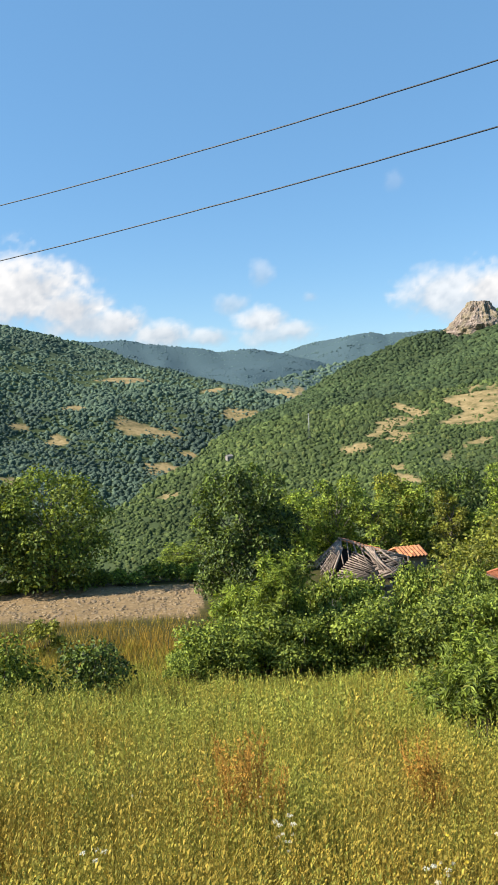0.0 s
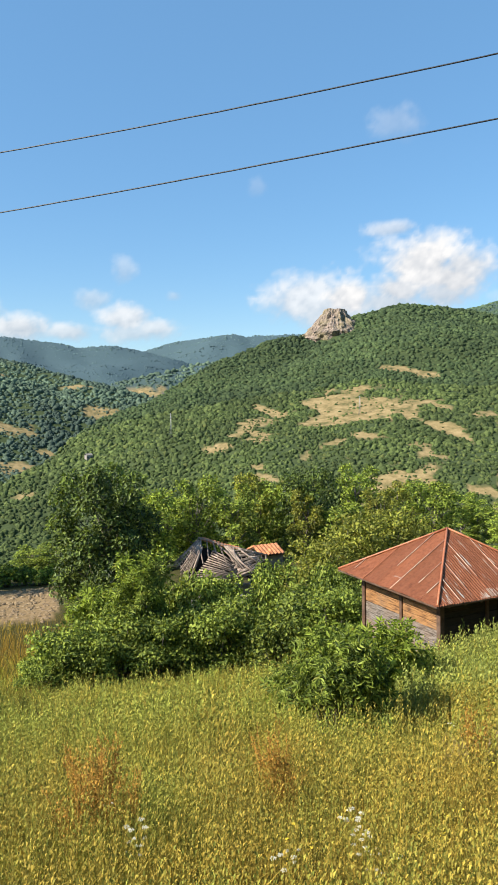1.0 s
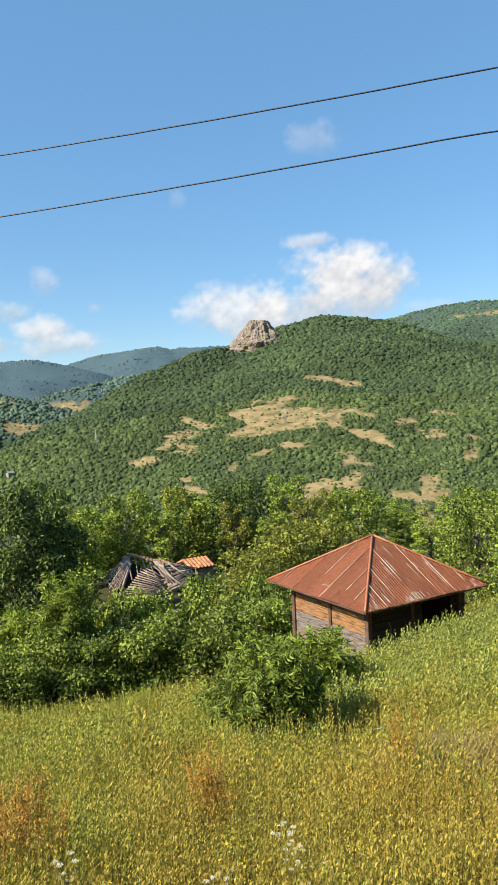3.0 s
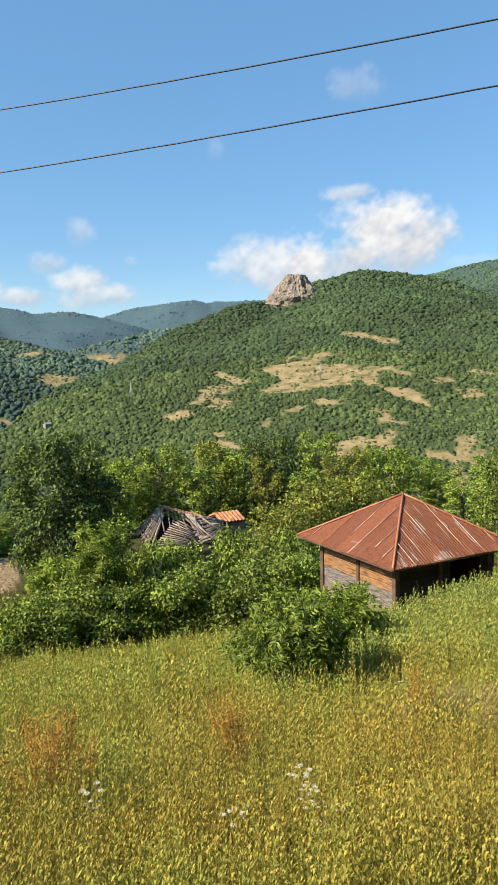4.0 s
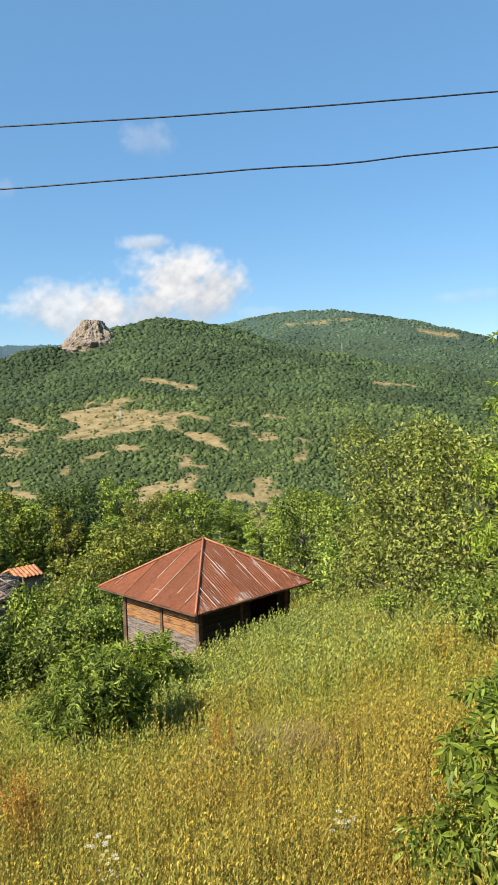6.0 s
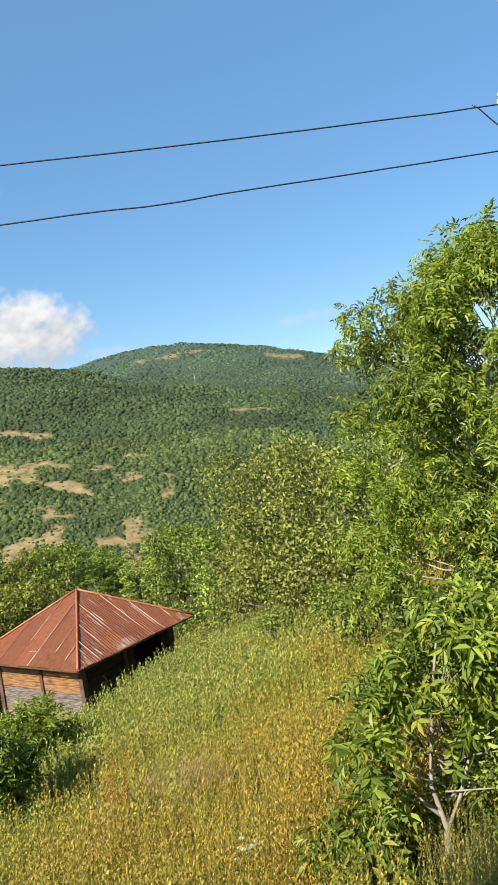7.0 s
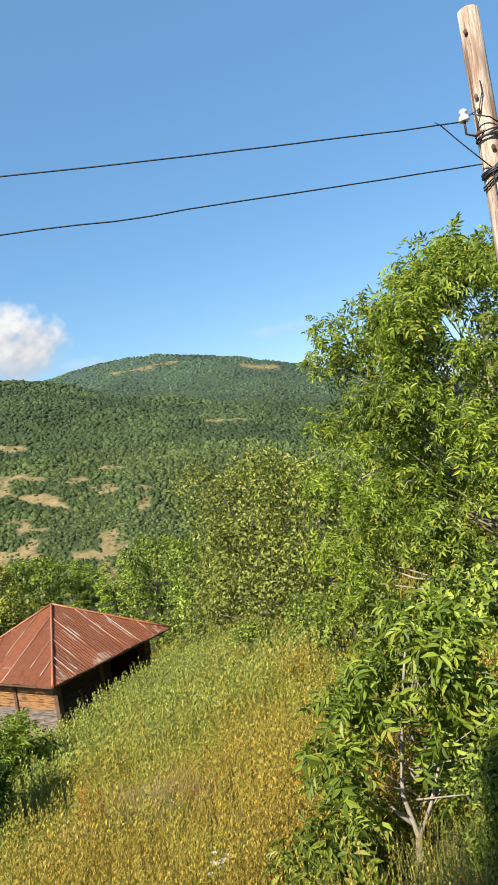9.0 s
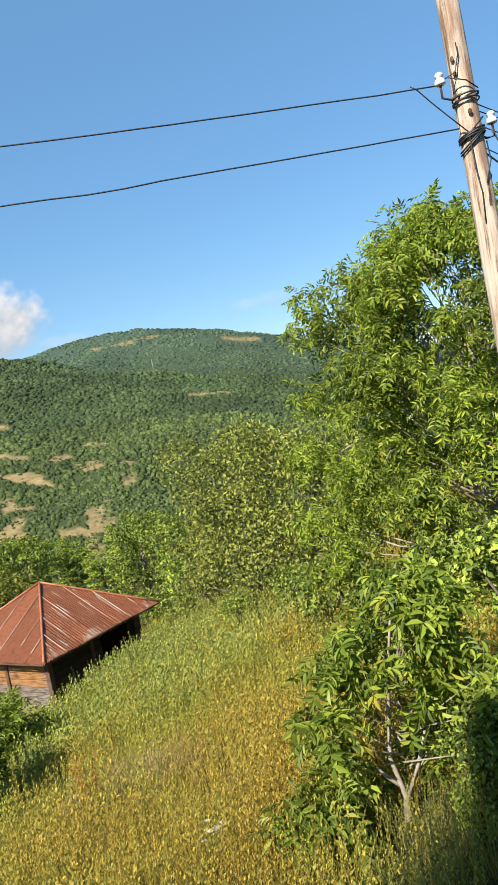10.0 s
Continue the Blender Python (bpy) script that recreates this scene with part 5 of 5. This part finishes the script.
def build_walnut():
    """The large walnut by the pole, leafy nearly to the ground, its crown stepping down in lobes towards the meadow."""
    nr, rng = random.Random(81), np.random.default_rng(81)
    x, y, z = spot(65.0, 8.9, E2)
    tree = empty("walnut_tree", pose(x, y, z), "tall walnut tree with bright green drooping leaves", "tree")
    side, away = Vector((math.cos(radians(65)), -math.sin(radians(65)), 0)), Vector((math.sin(radians(65)), math.cos(radians(65)), 0))
    levels, half = (-2.4, -1.0, 0.0, 0.7, 1.0, 1.5, 1.75, 2.05, 2.35), (2.45, 2.45, 2.3, 2.0, 2.05, 1.85, 1.4, 0.95, 0.35)
    spots, sizes = [], []

    def lobe(s, d, up, r):
        p = side * s + away * d
        spots.append((p.x, p.y, up - z))
        sizes.append(r)

    for k in range(104):
        up = -2.25 + 4.15 * (k + nr.random()) / 104
        a, q = k * 2.39996 + nr.uniform(-0.3, 0.3), 0.30 + 0.62 * math.sqrt(nr.random())
        w = float(np.interp(up + 0.25, levels, half)) - 0.28
        s, d = w * q * math.cos(a), min(w, 1.9) * q * math.sin(a)
        if abs(s + 0.38) < 0.30 and abs(up - 0.45) < 0.22:      # the open fork in the middle of the crown
            continue
        lobe(s, d, up, nr.uniform(0.26, 0.46))
    for s, up, r in ((-0.24, 2.10, 0.26), (-0.14, 1.86, 0.34), (-0.74, 1.86, 0.26), (-0.62, 1.60, 0.36), (-1.22, 1.52, 0.26), (-1.05, 1.30, 0.36), (-1.72, 1.28, 0.28), (-1.88, 0.98, 0.26), (-1.6, 0.9, 0.36),
                     (0.93, 1.98, 0.28), (0.86, 1.70, 0.36), (0.46, 1.72, 0.30), (1.5, 1.75, 0.36), (-2.1, 0.1, 0.34), (-2.2, -0.7, 0.4), (-2.25, -1.5, 0.42)):
        lobe(s, nr.uniform(-0.5, 0.3), up, r)
    h = 2.0 - z
    bm = bmesh.new()
    tube(bm, [(0, 0, -0.3), (0.03, 0.02, 0.4), (-0.08, 0.06, 1.6), (0.05, 0.0, 3.0), (0.1, -0.05, h * 0.86)], [0.15, 0.13, 0.10, 0.06, 0.015], 10)
    part("trunk", bm, PALE_BARK, tree)
    for bm in limbs_of(nr, spots, Vector((0.1, -0.05, h * 0.86)), Vector((0, 0, 0.3)), 0.026):
        part("limb", bm, PALE_BARK, tree)
    for k in range(7):                        # bare limbs rising in the open fork
        p = side * (-0.35 + nr.uniform(-0.1, 0.1)) + away * nr.uniform(-0.6, 0.2) + Vector((0, 0, -0.15 - z))
        q = p + side * nr.uniform(-0.45, 0.35) + away * nr.uniform(-0.2, 0.2) + Vector((0, 0, nr.uniform(0.5, 1.1)))
        part("twig", tube(bmesh.new(), [p, p.lerp(q, 0.5) + side * nr.uniform(-0.08, 0.08), q], [0.014, 0.009, 0.004], 5), PALE_BARK, tree)
    for k in range(46):                       # dead twigs showing in the gaps
        a, d = nr.uniform(0, 6.28), nr.uniform(0.8, 2.0)
        p = Vector((d * math.cos(a), d * math.sin(a), h * nr.uniform(0.22, 0.7)))
        q = p + Vector((nr.uniform(-0.4, 0.4), nr.uniform(-0.4, 0.4), nr.uniform(-0.25, 0.2)))
        part("twig", tube(bmesh.new(), [p, (p + q) / 2 + Vector((0, 0, nr.uniform(-0.06, 0.06))), q], [0.009, 0.006, 0.003], 4), PALE_BARK, tree)
    leaf_part("crown", leaf_cloud(rng, spots, sizes, 13000, 0.145, 0.75, 0.30, WALNUT_V, WALNUT_F), WALNUT_LEAF, tree)
    return tree


build_walnut()
# low growth at the walnut's foot
UNDER = build_shrub("undergrowth", stand(*spot(55.5, 7.9, E2), 0), 1.5, 0.85, 18, 2300, 0.072, HAZEL_LEAF, "tangled green undergrowth at the walnut's foot", 83, "undergrowth")
for bearing, dist, s in ((61.0, 7.2, 1.0), (66.0, 6.6, 1.0), (70.5, 6.2, 0.9), (51.5, 10.5, 1.1), (48.0, 13.5, 1.0), (43.0, 16.0, 0.9), (68.0, 4.4, 0.55), (64.5, 4.6, 0.45), (72.5, 4.2, 0.7), (60.5, 3.85, 0.42), (63.5, 3.8, 0.52), (66.5, 3.7, 0.55), (62.0, 4.3, 0.45)):
    copy_thing(UNDER, stand(*spot(bearing, dist, E2), bearing * 30, s))


def build_sapling():
    """A young walnut at the meadow's edge, its forked foot standing free of leaves."""
    nr, rng = random.Random(91), np.random.default_rng(91)
    x, y, z = spot(53.6, 3.95, E2)
    tree = empty("walnut_sapling", pose(x, y, z - 0.05), "young walnut sapling with long bright green leaves", "sapling")
    side, away = Vector((math.cos(radians(55)), -math.sin(radians(55)), 0)), Vector((math.sin(radians(55)), math.cos(radians(55)), 0))
    h = -0.86 - z
    fork = side * 0.02 + Vector((0, 0, 0.20))
    bm = bmesh.new()
    tube(bm, [(0, 0, -0.1), fork * 0.5, fork, fork + side * -0.05 + Vector((0, 0, 0.24)), side * 0.04 + Vector((0, 0, h * 0.6)), side * 0.16 + Vector((0, 0, h * 0.96))], [0.021, 0.019, 0.017, 0.013, 0.009, 0.004], 8)
    part("trunk", bm, PALE_BARK, tree)
    part("branch", tube(bmesh.new(), [fork * 0.9, fork + side * 0.10 + Vector((0, 0, 0.17)), fork + side * 0.20 + Vector((0, 0, 0.45))], [0.015, 0.012, 0.006], 7), PALE_BARK, tree)
    part("branch", tube(bmesh.new(), [fork * 1.2, fork + side * -0.10 + Vector((0, 0, 0.14)), fork + side * -0.13 + Vector((0, 0, 0.18))], [0.013, 0.011, 0.007], 7), PALE_BARK, tree)
    tips = []
    for k in range(64):
        t = (k + nr.random()) / 64
        wide = float(np.interp(t, (0, 0.15, 0.45, 0.75, 0.92, 1.0), (0.46, 0.60, 0.64, 0.42, 0.20, 0.08)))
        u, d = nr.uniform(-1, 1), nr.uniform(-1, 1)
        if t < 0.42 and -0.45 < u < 0.55 and d < 0.35:
            continue
        p = side * (0.16 * t + wide * u) + away * (0.8 * wide * d) + Vector((0, 0, h * (0.06 + 0.92 * t)))
        tips.append(p[:])
    for k in range(16):                       # leafy skirts to both sides of the foot
        u = nr.choice((-1, -1, 1)) * nr.uniform(0.30, 0.62)
        p = side * u + away * nr.uniform(-0.42, 0.2) + Vector((0, 0, nr.uniform(0.10, 0.42)))
        tips.append(p[:])
    for bm in limbs_of(nr, [p for p in tips if p[2] > 0.5], side * 0.16 + Vector((0, 0, h * 0.96)), fork, 0.007, 5):
        part("branch", bm, PALE_BARK, tree)
    leaf_part("leaves", leaf_cloud(rng, tips, [0.12] * len(tips), 1050, 0.150, 0.9, 0.05, WALNUT_V, WALNUT_F), WALNUT_LEAF, tree)
    return tree


build_sapling()


# ---- grass of the meadow ----
def tuft(rng, blades, height, spread, width, lean):
    """Grass blades from one root: narrow bent strips."""
    V, T = [], []
    for k in range(blades):
        a, h = rng.random() * 6.283, height * (0.55 + 0.6 * rng.random())
        root = np.array([spread * rng.normal(), spread * rng.normal(), 0])
        out = np.array([math.cos(a), math.sin(a), 0]) * lean * h * (0.3 + rng.random())
        side = np.array([-math.sin(a + 0.9), math.cos(a + 0.9), 0]) * width
        b = len(V)
        V += [root - side, root + side, root + out * 0.35 + [0, 0, 0.6 * h] - side * 0.8, root + out * 0.35 + [0, 0, 0.6 * h] + side * 0.8, root + out + [0, 0, h]]
        T += [(b, b + 1, b + 3), (b, b + 3, b + 2), (b + 2, b + 3, b + 4)]
    return np.array(V), np.array(T)


def stalk(rng, stems, height, spread, head):
    """Thin stems with seed heads."""
    V, T = [], []
    for k in range(stems):
        a, h = rng.random() * 6.283, height * (0.7 + 0.5 * rng.random())
        root = np.array([spread * rng.normal(), spread * rng.normal(), 0])
        tip = root + np.array([math.cos(a), math.sin(a), 0]) * 0.14 * h * rng.random() + [0, 0, h]
        side = np.array([-math.sin(a), math.cos(a), 0])
        b = len(V)
        V += [root - side * 0.0015, root + side * 0.0015, tip]
        T.append((b, b + 1, b + 2))
        for turn in (0, 1):
            s = side if turn else np.array([side[1], -side[0], 0])
            b = len(V)
            V += [tip - [0, 0, head * 0.6], tip + s * head * 0.13, tip + [0, 0, head * 0.6], tip - s * head * 0.13]
            T += [(b, b + 1, b + 2), (b, b + 2, b + 3)]
    return np.array(V), np.array(T)


def weed(rng, stems, height, spread, leaf, count):
    """Upright stems set with many small leaves."""
    V, T = [], []
    for k in range(stems):
        a, h = rng.random() * 6.283, height * (0.65 + 0.55 * rng.random())
        root = np.array([spread * rng.normal(), spread * rng.normal(), 0])
        tip = root + np.array([math.cos(a), math.sin(a), 0]) * 0.16 * h + [0, 0, h]
        side = np.array([-math.sin(a), math.cos(a), 0]) * 0.0017
        b = len(V)
        V += [root - side, root + side, tip]
        T.append((b, b + 1, b + 2))
        for q in range(count):
            t = 0.2 + 0.8 * (q + rng.random()) / count
            g = q * 2.4 + rng.random()
            p = root + (tip - root) * t
            d = np.array([0.8 * math.cos(g), 0.8 * math.sin(g), 0.65 + 0.8 * t])
            s = np.array([-math.sin(g), math.cos(g), 0.2 * rng.normal()])
            z = leaf * (1.15 - 0.55 * t) * (0.7 + 0.6 * rng.random())
            b = len(V)
            V += [p, p + d * z * 0.70 + s * z * 0.42, p + d * z - s * z * 0.26]
            T.append((b, b + 1, b + 2))
    return np.array(V), np.array(T)


def meadow_places(rng, n, near, far, bearing=(-28, 68), power=1.0):
    a = np.radians(bearing[0] + (bearing[1] - bearing[0]) * rng.random(n))
    r = (near ** power + (far ** power - near ** power) * rng.random(n)) ** (1 / power)
    return r * np.sin(a), r * np.cos(a)


def free_ground(x, y):
    c, s = math.cos(radians(12.5)), math.sin(radians(12.5))
    u, v = (x - 11.1) * c + (y - 20.56) * s, (y - 20.56) * c - (x - 11.1) * s
    hut = (np.abs(u) < 2.2) & (v < 2.1) & (v > -2.9)
    foot = np.hypot(x - 3.0, y - 1.75) < 0.55                # low growth only at the sapling's foot
    return ~hut & ~foot & (field_mask(x, y) < 0.5) & (y < 46)


def strew(name, makers, x, y, scale, material, label, rng, category="grass"):
    """Plants of several shapes set over the ground, joined into one mesh."""
    z = land(x, y)
    kind = rng.integers(0, len(makers), len(x))
    VV, FF, base = [], [], 0
    for k, (V, T) in enumerate(makers):
        i = np.nonzero(kind == k)[0]
        if not len(i):
            continue
        turn = rng.random(len(i)) * 6.283
        c, s, q = np.cos(turn)[:, None], np.sin(turn)[:, None], scale[i][:, None]
        P = np.stack([x[i][:, None] + q * (V[None, :, 0] * c - V[None, :, 1] * s), y[i][:, None] + q * (V[None, :, 0] * s + V[None, :, 1] * c), z[i][:, None] - 0.02 + q * V[None, :, 2]], -1)
        VV.append(P.reshape(-1, 3))
        FF.append((T[None] + (np.arange(len(i)) * len(V))[:, None, None]).reshape(-1, 3) + base)
        base += P.shape[0] * P.shape[1]
    ob = sheet(name, np.concatenate(VV), np.concatenate(FF), material, False)
    return tagged(ob, label, category, kind="stuff")


def sow():
    rng = np.random.default_rng(101)
    fine = [tuft(rng, 8, 0.42, 0.06, 0.0030, 0.55) for _ in range(6)]
    broad = [tuft(rng, 9, 0.44, 0.14, 0.0050, 0.55) for _ in range(6)]
    wide = [tuft(rng, 11, 0.50, 0.28, 0.010, 0.4) for _ in range(5)]
    dry = [stalk(rng, 5, 0.54, 0.08, 0.014) for _ in range(6)]
    dry_far = [stalk(rng, 8, 0.60, 0.20, 0.036) for _ in range(5)]
    leafy_near = [weed(rng, 3, 0.52, 0.11, 0.0165, 27) for _ in range(8)]
    leafy = [weed(rng, 3, 0.54, 0.11, 0.025, 23) for _ in range(8)]
    leafy_far = [weed(rng, 4, 0.55, 0.18, 0.047, 20) for _ in range(8)]
    for name, makers, n, near, far, power, material, label in (
            ("meadow_grass", fine, 2200, 1.9, 9, 1.2, MEADOW, "tall green to golden meadow grass"),
            ("meadow_grass", broad, 2100, 9, 18, 1.3, MEADOW, "tall green to golden meadow grass on the slope"),
            ("meadow_grass", wide, 3600, 18, 36, 1.5, MEADOW, "tall meadow grass lower on the slope"),
            ("dry_stalks", dry, 2100, 2.0, 10, 1.2, STRAW, "dry golden grass stalks with seed heads"),
            ("dry_stalks", dry_far, 2400, 10, 30, 1.3, STRAW, "dry golden grass stalks on the slope"),
            ("leafy_weeds", leafy_near, 4300, 1.9, 5.6, 1.3, WEED, "small-leaved green weeds among the grass"),
            ("leafy_weeds", leafy, 4300, 5.2, 11, 1.3, WEED, "leafy green weeds among the meadow grass"),
            ("leafy_weeds", leafy_far, 6800, 10, 30, 1.3, WEED, "leafy green weeds lower on the slope")):
        x, y = meadow_places(rng, n, near, far, power=power)
        ok = free_ground(x, y)
        if name == "leafy_weeds":
            ok &= value_noise(x / 2.2, y / 2.2, 201) > 0.22
        if name == "dry_stalks":
            ok &= (rng.random(len(x)) < np.where((np.arctan2(x, y) > 0.40) & (np.hypot(x, y) > 11), 0.3, 1.0))
            ok &= (value_noise(x / 2.6, y / 2.6, 207) > 0.38) & ~((np.hypot(x, y) < 5.5) & (x > 1.1 * y))
        clump = value_noise(x / 0.75, y / 0.75, 211)          # the growth stands in clumps with dips between
        if name == "leafy_weeds":
            ok &= clump > 0.28
        x, y, clump = x[ok], y[ok], clump[ok]
        strew(name, makers, x, y, (0.75 + 0.5 * rng.random(len(x))) * (0.62 + 0.72 * clump), material, label, rng)
    x, y = meadow_places(rng, 500, 1.2, 9, (66, 334), 1.5)
    strew("leafy_weeds", leafy, x, y, 0.8 + 0.5 * rng.random(len(x)), WEED, "small-leaved weeds on the rest of the slope", rng)
    x, y = meadow_places(rng, 420, 1.1, 2.0, (-28, 68), 1.6)
    strew("meadow_grass", fine, x, y, 0.5 + 0.3 * rng.random(len(x)), MEADOW, "shorter trodden grass at the top of the slope", rng)
    x, y = meadow_places(rng, 2200, 1.2, 20, (66, 334), 1.3)
    strew("meadow_grass", broad, x, y, 0.8 + 0.5 * rng.random(len(x)), MEADOW, "meadow grass on the rest of the slope", rng)
    x, y = meadow_places(rng, 1300, 10, 22, (23, 52), 1.3)
    ok = free_ground(x, y)
    strew("leafy_weeds", leafy_far, x[ok], y[ok], 0.9 + 0.5 * rng.random(ok.sum()), COOL_WEED, "thick leafy green weeds above the hut", rng)
    x, y = meadow_places(rng, 1500, 4.5, 12, (27, 60), 1.3)
    thick = value_noise(x / 1.1, y / 1.1, 221)
    ok = (thick > 0.45) & (np.hypot(x - 4.0, y - 6.0) > 0.7)
    strew("leafy_weeds", leafy, x[ok], y[ok], (0.9 + 0.5 * rng.random(ok.sum())) * (0.7 + 0.6 * thick[ok]), WEED, "bushy green weeds on the meadow's upper side", rng)
    x, y = 3.2 + 0.35 * rng.normal(size=240), 1.9 + 0.35 * rng.normal(size=240)
    strew("low_weeds", leafy_near, x, y, 0.32 + 0.22 * rng.random(len(x)), COOL_WEED, "low weeds at the sapling's foot", rng)
    # a patch of bleached grass
    x, y = 4.0 + 0.30 * rng.normal(size=360), 6.0 + 0.36 * rng.normal(size=360)
    strew("bleached_grass", fine, x, y, 0.9 + 0.5 * rng.random(len(x)), PALE_STRAW, "patch of bleached straw-coloured grass", rng)
    # nettles and tall weeds round the hut
    x, y = 10.5 + 2.6 * rng.normal(size=900), 17.2 + 0.9 * rng.normal(size=900)
    ok = free_ground(x, y) & (y < 19.5) & (np.hypot(x - 9.0, y - 17.6) > 1.1)
    strew("tall_weeds", leafy_far, x[ok], y[ok], 1.15 + 0.5 * rng.random(ok.sum()), COOL_WEED, "tall grey-green weeds along the hut", rng)
    # rusty dry growth between slope and field
    x, y = -9 + 6.5 * rng.normal(size=2200), 34 + 4.5 * rng.normal(size=2200)
    ok = free_ground(x, y) & (y > 24) & (x < -0.5)
    strew("rusty_grass", wide + dry_far, x[ok], y[ok], 0.9 + 0.5 * rng.random(ok.sum()), RUST_WEED, "rust-coloured dry grass and dock beside the field", rng)


sow()


def strew_clods():
    """Clods of earth over the tilled field."""
    rng = np.random.default_rng(131)
    x, y = -3 - 26 * rng.random(3000), 43 + 12.6 * rng.random(3000)
    ok = field_mask(x, y) > 0.5
    v, f = icosphere(1)
    lump = [(v * (0.7 + 0.6 * rng.random((len(v), 1))) * [1, 1, 0.7], f) for _ in range(5)]
    strew("soil_clods", lump, x[ok], y[ok], 0.07 + 0.13 * rng.random(ok.sum()) ** 2, SOIL, "brown clods on the tilled field", rng, "soil")


strew_clods()


# ---- flowers and sorrel ----
def build_yarrow():
    nr = random.Random(111)
    plant = empty("yarrow", pose(0, 0, 0), "white yarrow flowers on thin green stems", "flower", "yarrow in the meadow")
    for k in range(4):
        a = k * 1.7
        top = Vector((0.07 * math.cos(a), 0.07 * math.sin(a), 0.52 + 0.05 * nr.random()))
        bm = bmesh.new()
        tube(bm, [(0.01 * k, 0, 0), top * 0.6, top], [0.003, 0.0025, 0.002], 5)
        part("stem", bm, WEED, plant)
        bm = bmesh.new()
        for q in range(13):
            g, d = q * 2.4, 0.0065 * math.sqrt(q)
            bmesh.ops.create_icosphere(bm, subdivisions=1, radius=0.0085, matrix=Matrix.Translation(top + Vector((d * math.cos(g), d * math.sin(g), 0.006 - d * 0.15))) @ Matrix.Diagonal((0.7, 0.7, 0.4, 1)))
        part("flower_head", bm, PETAL_WHITE, plant, "flat white flower head")
    return plant


def build_buttercup():
    nr = random.Random(113)
    plant = empty("yellow_flower", pose(0, 0, 0), "small yellow meadow flowers on thin stems", "flower", "yellow flowers in the meadow")
    for k in range(4):
        a = k * 1.9
        top = Vector((0.09 * math.cos(a), 0.09 * math.sin(a), 0.44 + 0.08 * nr.random()))
        bm = bmesh.new()
        tube(bm, [(0, 0, 0), top * 0.55, top], [0.003, 0.0025, 0.002], 5)
        part("stem", bm, WEED, plant)
        bm = bmesh.new()
        for q in range(5):
            g = q * 1.2566
            bmesh.ops.create_icosphere(bm, subdivisions=1, radius=0.008, matrix=Matrix.Translation(top + Vector((0.008 * math.cos(g), 0.008 * math.sin(g), 0.004))) @ Matrix.Diagonal((1, 1, 0.35, 1)))
        part("flower_head", bm, PETAL_YELLOW, plant, "yellow flower head")
    return plant


def build_sorrel():
    rng, nr = np.random.default_rng(121), random.Random(121)
    plant = empty("sorrel_clump", pose(0, 0, 0), "rust-red seeding sorrel clump among the grass", "plant", "sorrel clumps")
    bm, P = bmesh.new(), []
    for k in range(16):
        a, h = nr.uniform(0, 6.28), nr.uniform(0.55, 0.85)
        top = Vector((0.17 * math.cos(a) * nr.random() ** 0.5 * 1.4, 0.17 * math.sin(a) * nr.random() ** 0.5 * 1.4, h))
        tube(bm, [top * 0.05, top * 0.5, top], [0.004, 0.003, 0.0015], 4)
        for q in range(5):
            t = 0.55 + 0.09 * q
            tip = top * t + Vector((nr.uniform(-0.09, 0.09), nr.uniform(-0.09, 0.09), 0.12))
            tube(bm, [top * t, tip], [0.002, 0.001], 3)
            P += [top * t + (tip - top * t) * nr.random() for _ in range(9)]
        P += [top * nr.uniform(0.5, 1.0) for _ in range(14)]
    tagged(part("stem", bm, SORREL, plant), kind="stuff")
    P = np.array([p[:] for p in P]) + rng.normal(size=(len(P), 3)) * 0.010
    n = len(P)
    tagged(leaf_part("seed_head", plant_out(P, rng.normal(size=(n, 3)), rng.normal(size=(n, 3)), 0.012 + 0.009 * rng.random(n), LEAF_V * [1.5, 1, 1], LEAF_F), SORREL, plant), kind="stuff")
    return plant


def group_out(first, places, seed, size=0.78):
    nr = random.Random(seed)
    for k, (x, y) in enumerate(places):
        m = stand(x, y, land_at(x, y), nr.uniform(0, 360), size * nr.uniform(0.75, 1.25))
        if k == 0:
            first.matrix_world = m
        else:
            copy_thing(first, m)


group_out(build_yarrow(), [(0.18, 4.19), (0.01, 5.63), (1.06, 3.76), (1.6, 4.25), (1.64, 3.92), (1.5, 3.77), (1.74, 3.81), (0.94, 3.48), (1.61, 4.18), (1.51, 3.57), (0.19, 4.22), (2.78, 3.02), (1.63, 4.12), (4.6, 6.54), (3.83, 6.27), (4.54, 6.73), (2.69, 2.99), (2.82, 3.06), (1.6, 3.98), (0.17, 4.23), (-0.9, 3.75), (-0.98, 5.64), (2.7, 2.94), (4.39, 7.97)], 1)
group_out(build_buttercup(), [(1.14, 3.87), (2.06, 4.09), (2.29, 4.01), (2.08, 4.14), (3.24, 5.18), (5.29, 9.24), (2.11, 3.98), (3.23, 5.01), (3.3, 5.06), (2.1, 3.96), (1.11, 3.89), (-1.22, 3.82), (5.08, 8.75), (3.14, 3.59)], 2)
group_out(build_sorrel(), [(-0.03, 5.03), (-0.17, 5.84), (1.52, 5.71), (-0.04, 5.18), (1.45, 5.25), (-0.2, 4.6), (0.1, 4.75), (-3.85, 11.21), (1.33, 5.43), (3.47, 5.88)], 3, 0.95)
